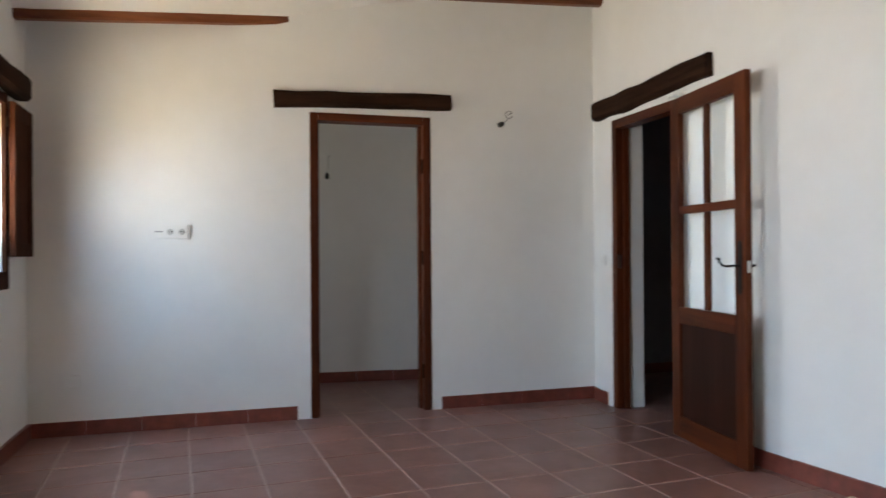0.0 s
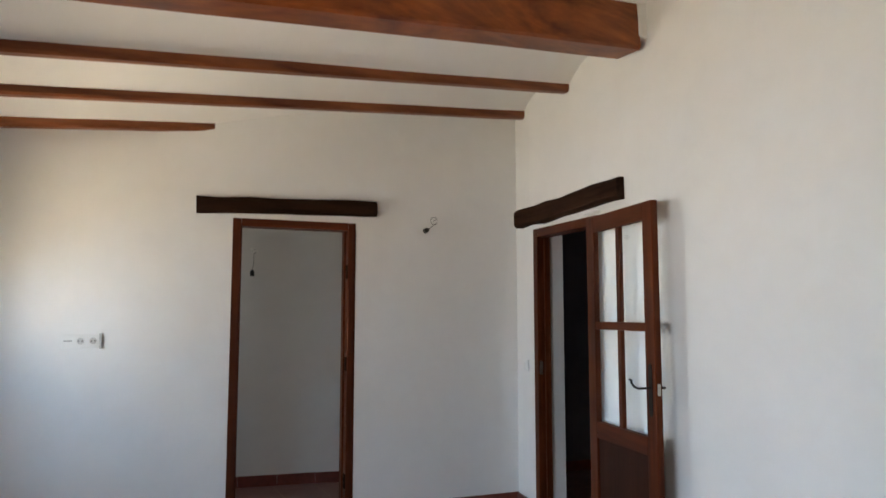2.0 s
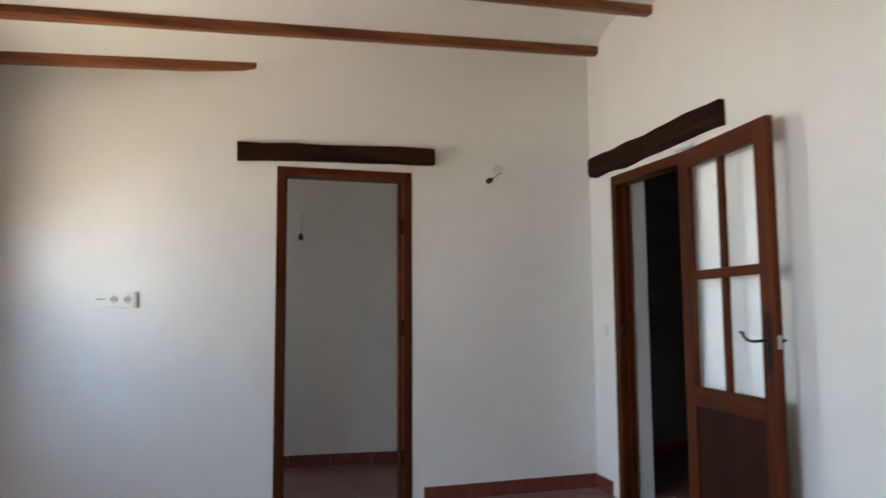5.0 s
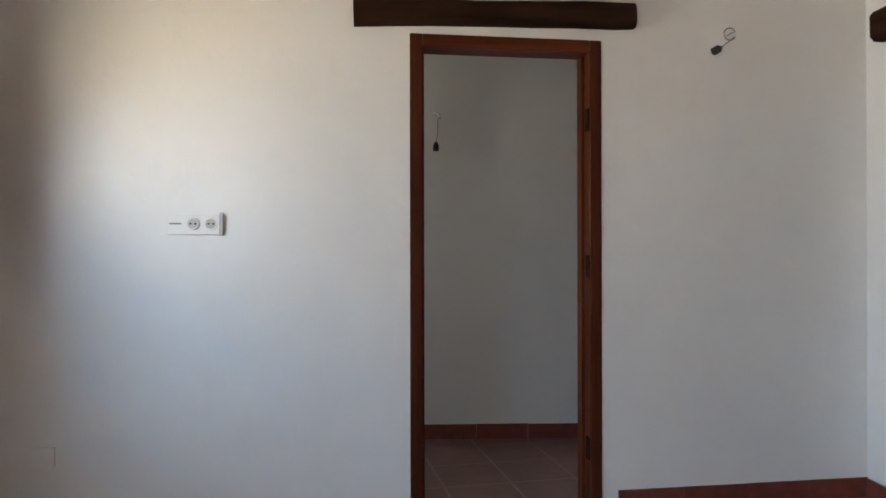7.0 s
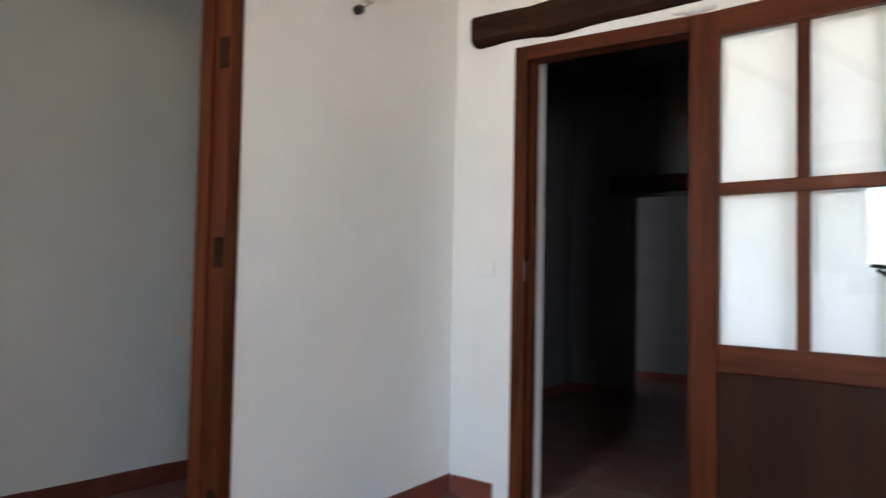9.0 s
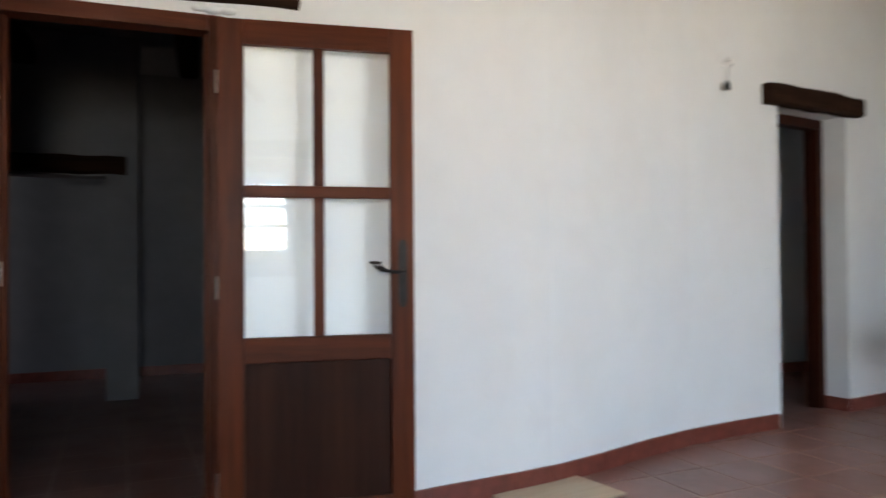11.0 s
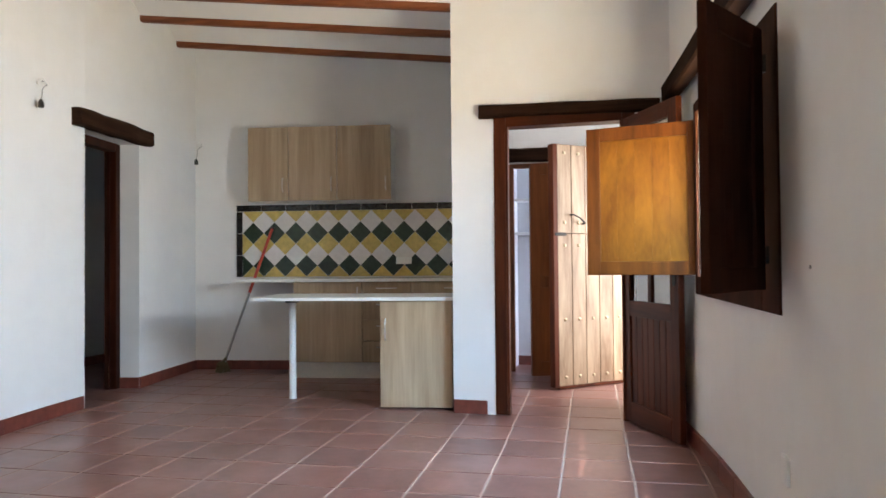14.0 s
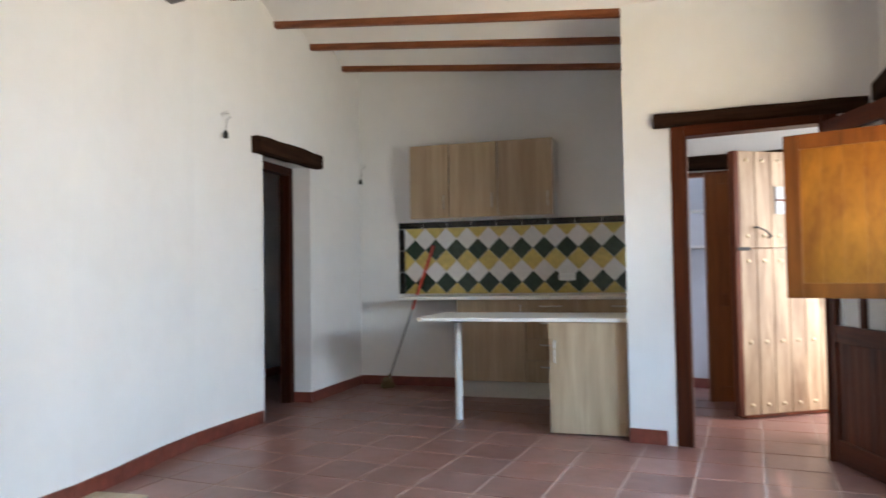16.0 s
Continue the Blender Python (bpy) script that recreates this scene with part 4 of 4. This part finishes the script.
part("plate", boxm(0, 0.08, 0.0, 0.012, 0, 0.08, bevel=0.003), PLASTIC, e)
e = thing("wall_socket", pose(-3.72, 0, 0.30), "low white socket plate near the corner", "socket")
part("plate", boxm(0, 0.10, -0.010, 0, 0, 0.08, bevel=0.003), PLASTIC, e)
e = thing("wall_socket", Matrix.Translation((-3.902, -2.81, 0.322)) @ along((0, 0), (0, -1)), "small white socket on the window wall", "socket")
part("plate", boxm(0, 0.08, -0.010, 0.008, 0, 0.09, bevel=0.003), PLASTIC, e)

for yy, zz in ((-2.265, 1.72), (-2.48, 1.037)):
    bm = bmesh.new()
    rod(bm, (-3.914, yy, zz), (-3.907, yy, zz), 0.006, 10)
    tagged(put("wall_plug", bm, SOCKET_DARK, True), "small grey plug set in the wall plaster", "wall plug", "wall plugs")
bm = bmesh.new()
for k in range(5):
    bmesh.ops.create_icosphere(bm, subdivisions=2, radius=0.022 + 0.006 * (k % 3), matrix=Matrix.Translation((-0.045, -1.08 - 0.028 * k, 2.108 + 0.006 * (k % 2))) @ Matrix.Diagonal((0.8, 1.2, 0.55, 1)))
tagged(put("plaster_lump", bm, PLASTER, True), "rough lump of white plaster under the lintel", "plaster")

# loose board on the floor against the skirting
bd = tagged(put("plywood_board", boxm(0, 0.53, 0, 0.325, 0, 0.012, bevel=0.002), BOARD), "thin raw plywood board lying on the tiles by the wall", "board")
bd.matrix_basis = Matrix.Translation((0, 0, 0.003)) @ along((-0.305, -2.44), (-0.185, -2.95))

# ---- skirting ----


def skirting(name, pts, label, h=0.092):
    e = thing(name, Matrix.Identity(4), label, "baseboard", kind="structure")
    pts = [Vector((p[0], p[1])) for p in pts]
    for a, b in zip(pts, pts[1:]):
        L = (b - a).length
        n = max(1, round(L / 0.33))
        m = along(a, b)
        for k in range(n):
            o = part("skirting_tile", boxm(L * k / n + 0.0004, L * (k + 1) / n - 0.0004, -0.011, 0.004, -0.003, h + random.uniform(-0.002, 0.002), bevel=0.003), SKIRT, e)
            o.matrix_basis = m
    return e


skirting("baseboard_1", [(-1.24, 0), (0, 0)][::-1], "terracotta tile skirting on the north wall")
skirting("baseboard_2", [(-2.27, 0), (-3.92, 0)], "terracotta tile skirting on the north wall")
skirting("baseboard_3", [(-0.012, -0.02), (-0.03, -0.25)], "terracotta tile skirting by the glazed door")
skirting("baseboard_4", [p for p in B_LINE if -4.66 <= p[1] <= -1.2][0:1] + [p for p in B_LINE if -4.5 < p[1] < -1.3] + [(0.547, -4.64)], "terracotta tile skirting along the curved wall")
skirting("baseboard_5", [(0.935, -5.428), (0.723, -5.472), (0.91, -6.54)], "terracotta tile skirting in the kitchen corner")
skirting("baseboard_6", [(0.91, -6.54), (-0.2, kline(-0.2))], "terracotta tile skirting under the worktop")
skirting("baseboard_7", [(-2.16, -5.15), (-2.405, -5.15)], "terracotta tile skirting on the pier")
e8 = thing("baseboard_8", Matrix.Identity(4), "terracotta tile skirting along the window wall", "baseboard", kind="structure")
for a, b in zip(W_LINE, W_LINE[1:]):
    L = math.dist(a, b)
    n = max(1, round(L / 0.33))
    for k in range(n):
        part("skirting_tile", boxm(L * k / n + 0.0004, L * (k + 1) / n - 0.0004, -0.022, 0.004, -0.003, 0.092, bevel=0.004), SKIRT, e8).matrix_basis = along(a, b)
skirting("baseboard_9", [(0.28, 1.08), (-3.9, 1.527)], "dark terracotta skirting in the store room")
skirting("baseboard_10", [(3.2, 0.80), (0.26, 0.88)][::-1], "dark terracotta skirting in the unlit room")
skirting("baseboard_11", [(3.2, 0.8), (3.2, 0.28)], "dark terracotta skirting in the unlit room")
skirting("baseboard_12", [(4.4, 0.7), (4.4, -3.3)], "dark terracotta skirting in the unlit room")
skirting("baseboard_13", [(-2.2, -7.55), (-4.2, -7.55)], "dark terracotta skirting in the narrow store")
skirting("baseboard_14", [(2.2, -3.7), (2.2, -6.8)], "dark terracotta skirting beyond the narrow doorway")

# ---- floor tiles ----
TP = 0.345
tm = bmesh.new()
box(tm, -TP / 2 + 0.005, TP / 2 - 0.005, -TP / 2 + 0.005, TP / 2 - 0.005, -0.02, 0.0)
bmesh.ops.bevel(tm, geom=[e_ for e_ in tm.edges if all(v_.co.z > -0.001 for v_ in e_.verts)], offset=0.003, segments=1, affect="EDGES")
tile_mesh = bpy.data.meshes.new("tile")
bmesh.ops.recalc_face_normals(tm, faces=tm.faces)
tm.to_mesh(tile_mesh)
tm.free()
tile_mesh.materials.append(TILE)
tg = pose(-2.74, -3.44, 0, 0, 0, 4.0)
rest = bmesh.new()
rng = random.Random(7)
for i in range(-14, 26):
    for j in range(-18, 18):
        m = tg @ Matrix.Translation(((i + 0.5) * TP, (j + 0.5) * TP, rng.uniform(-0.0008, 0.0006))) @ pose(0, 0, 0, rng.uniform(-0.05, 0.05), rng.uniform(-0.05, 0.05), rng.uniform(-0.15, 0.15))
        x, y = m.translation.x, m.translation.y
        living = -4.05 < x < 0.95 and kline(x) - 0.1 < y < 0.1 and x < east_x(max(-6.5, min(-0.01, y))) + 0.15
        hall = -3.7 < x < -2.1 and -7.1 < y < -5.2
        if (living and not (x < -2.2 and y < -5.3)) or hall:
            o = new("tile", tile_mesh)
            o.parent, o.matrix_basis = floor, m
        elif -4.3 < x < 4.7 and -7.8 < y < 1.6:
            r_ = bmesh.ops.create_grid(rest, x_segments=1, y_segments=1, size=TP / 2 - 0.006, matrix=m)
far_tiles = tagged(put("floor_tiles_far_rooms", rest, TILE), "terracotta tiles in the adjoining rooms", "floor tiles", kind="stuff")
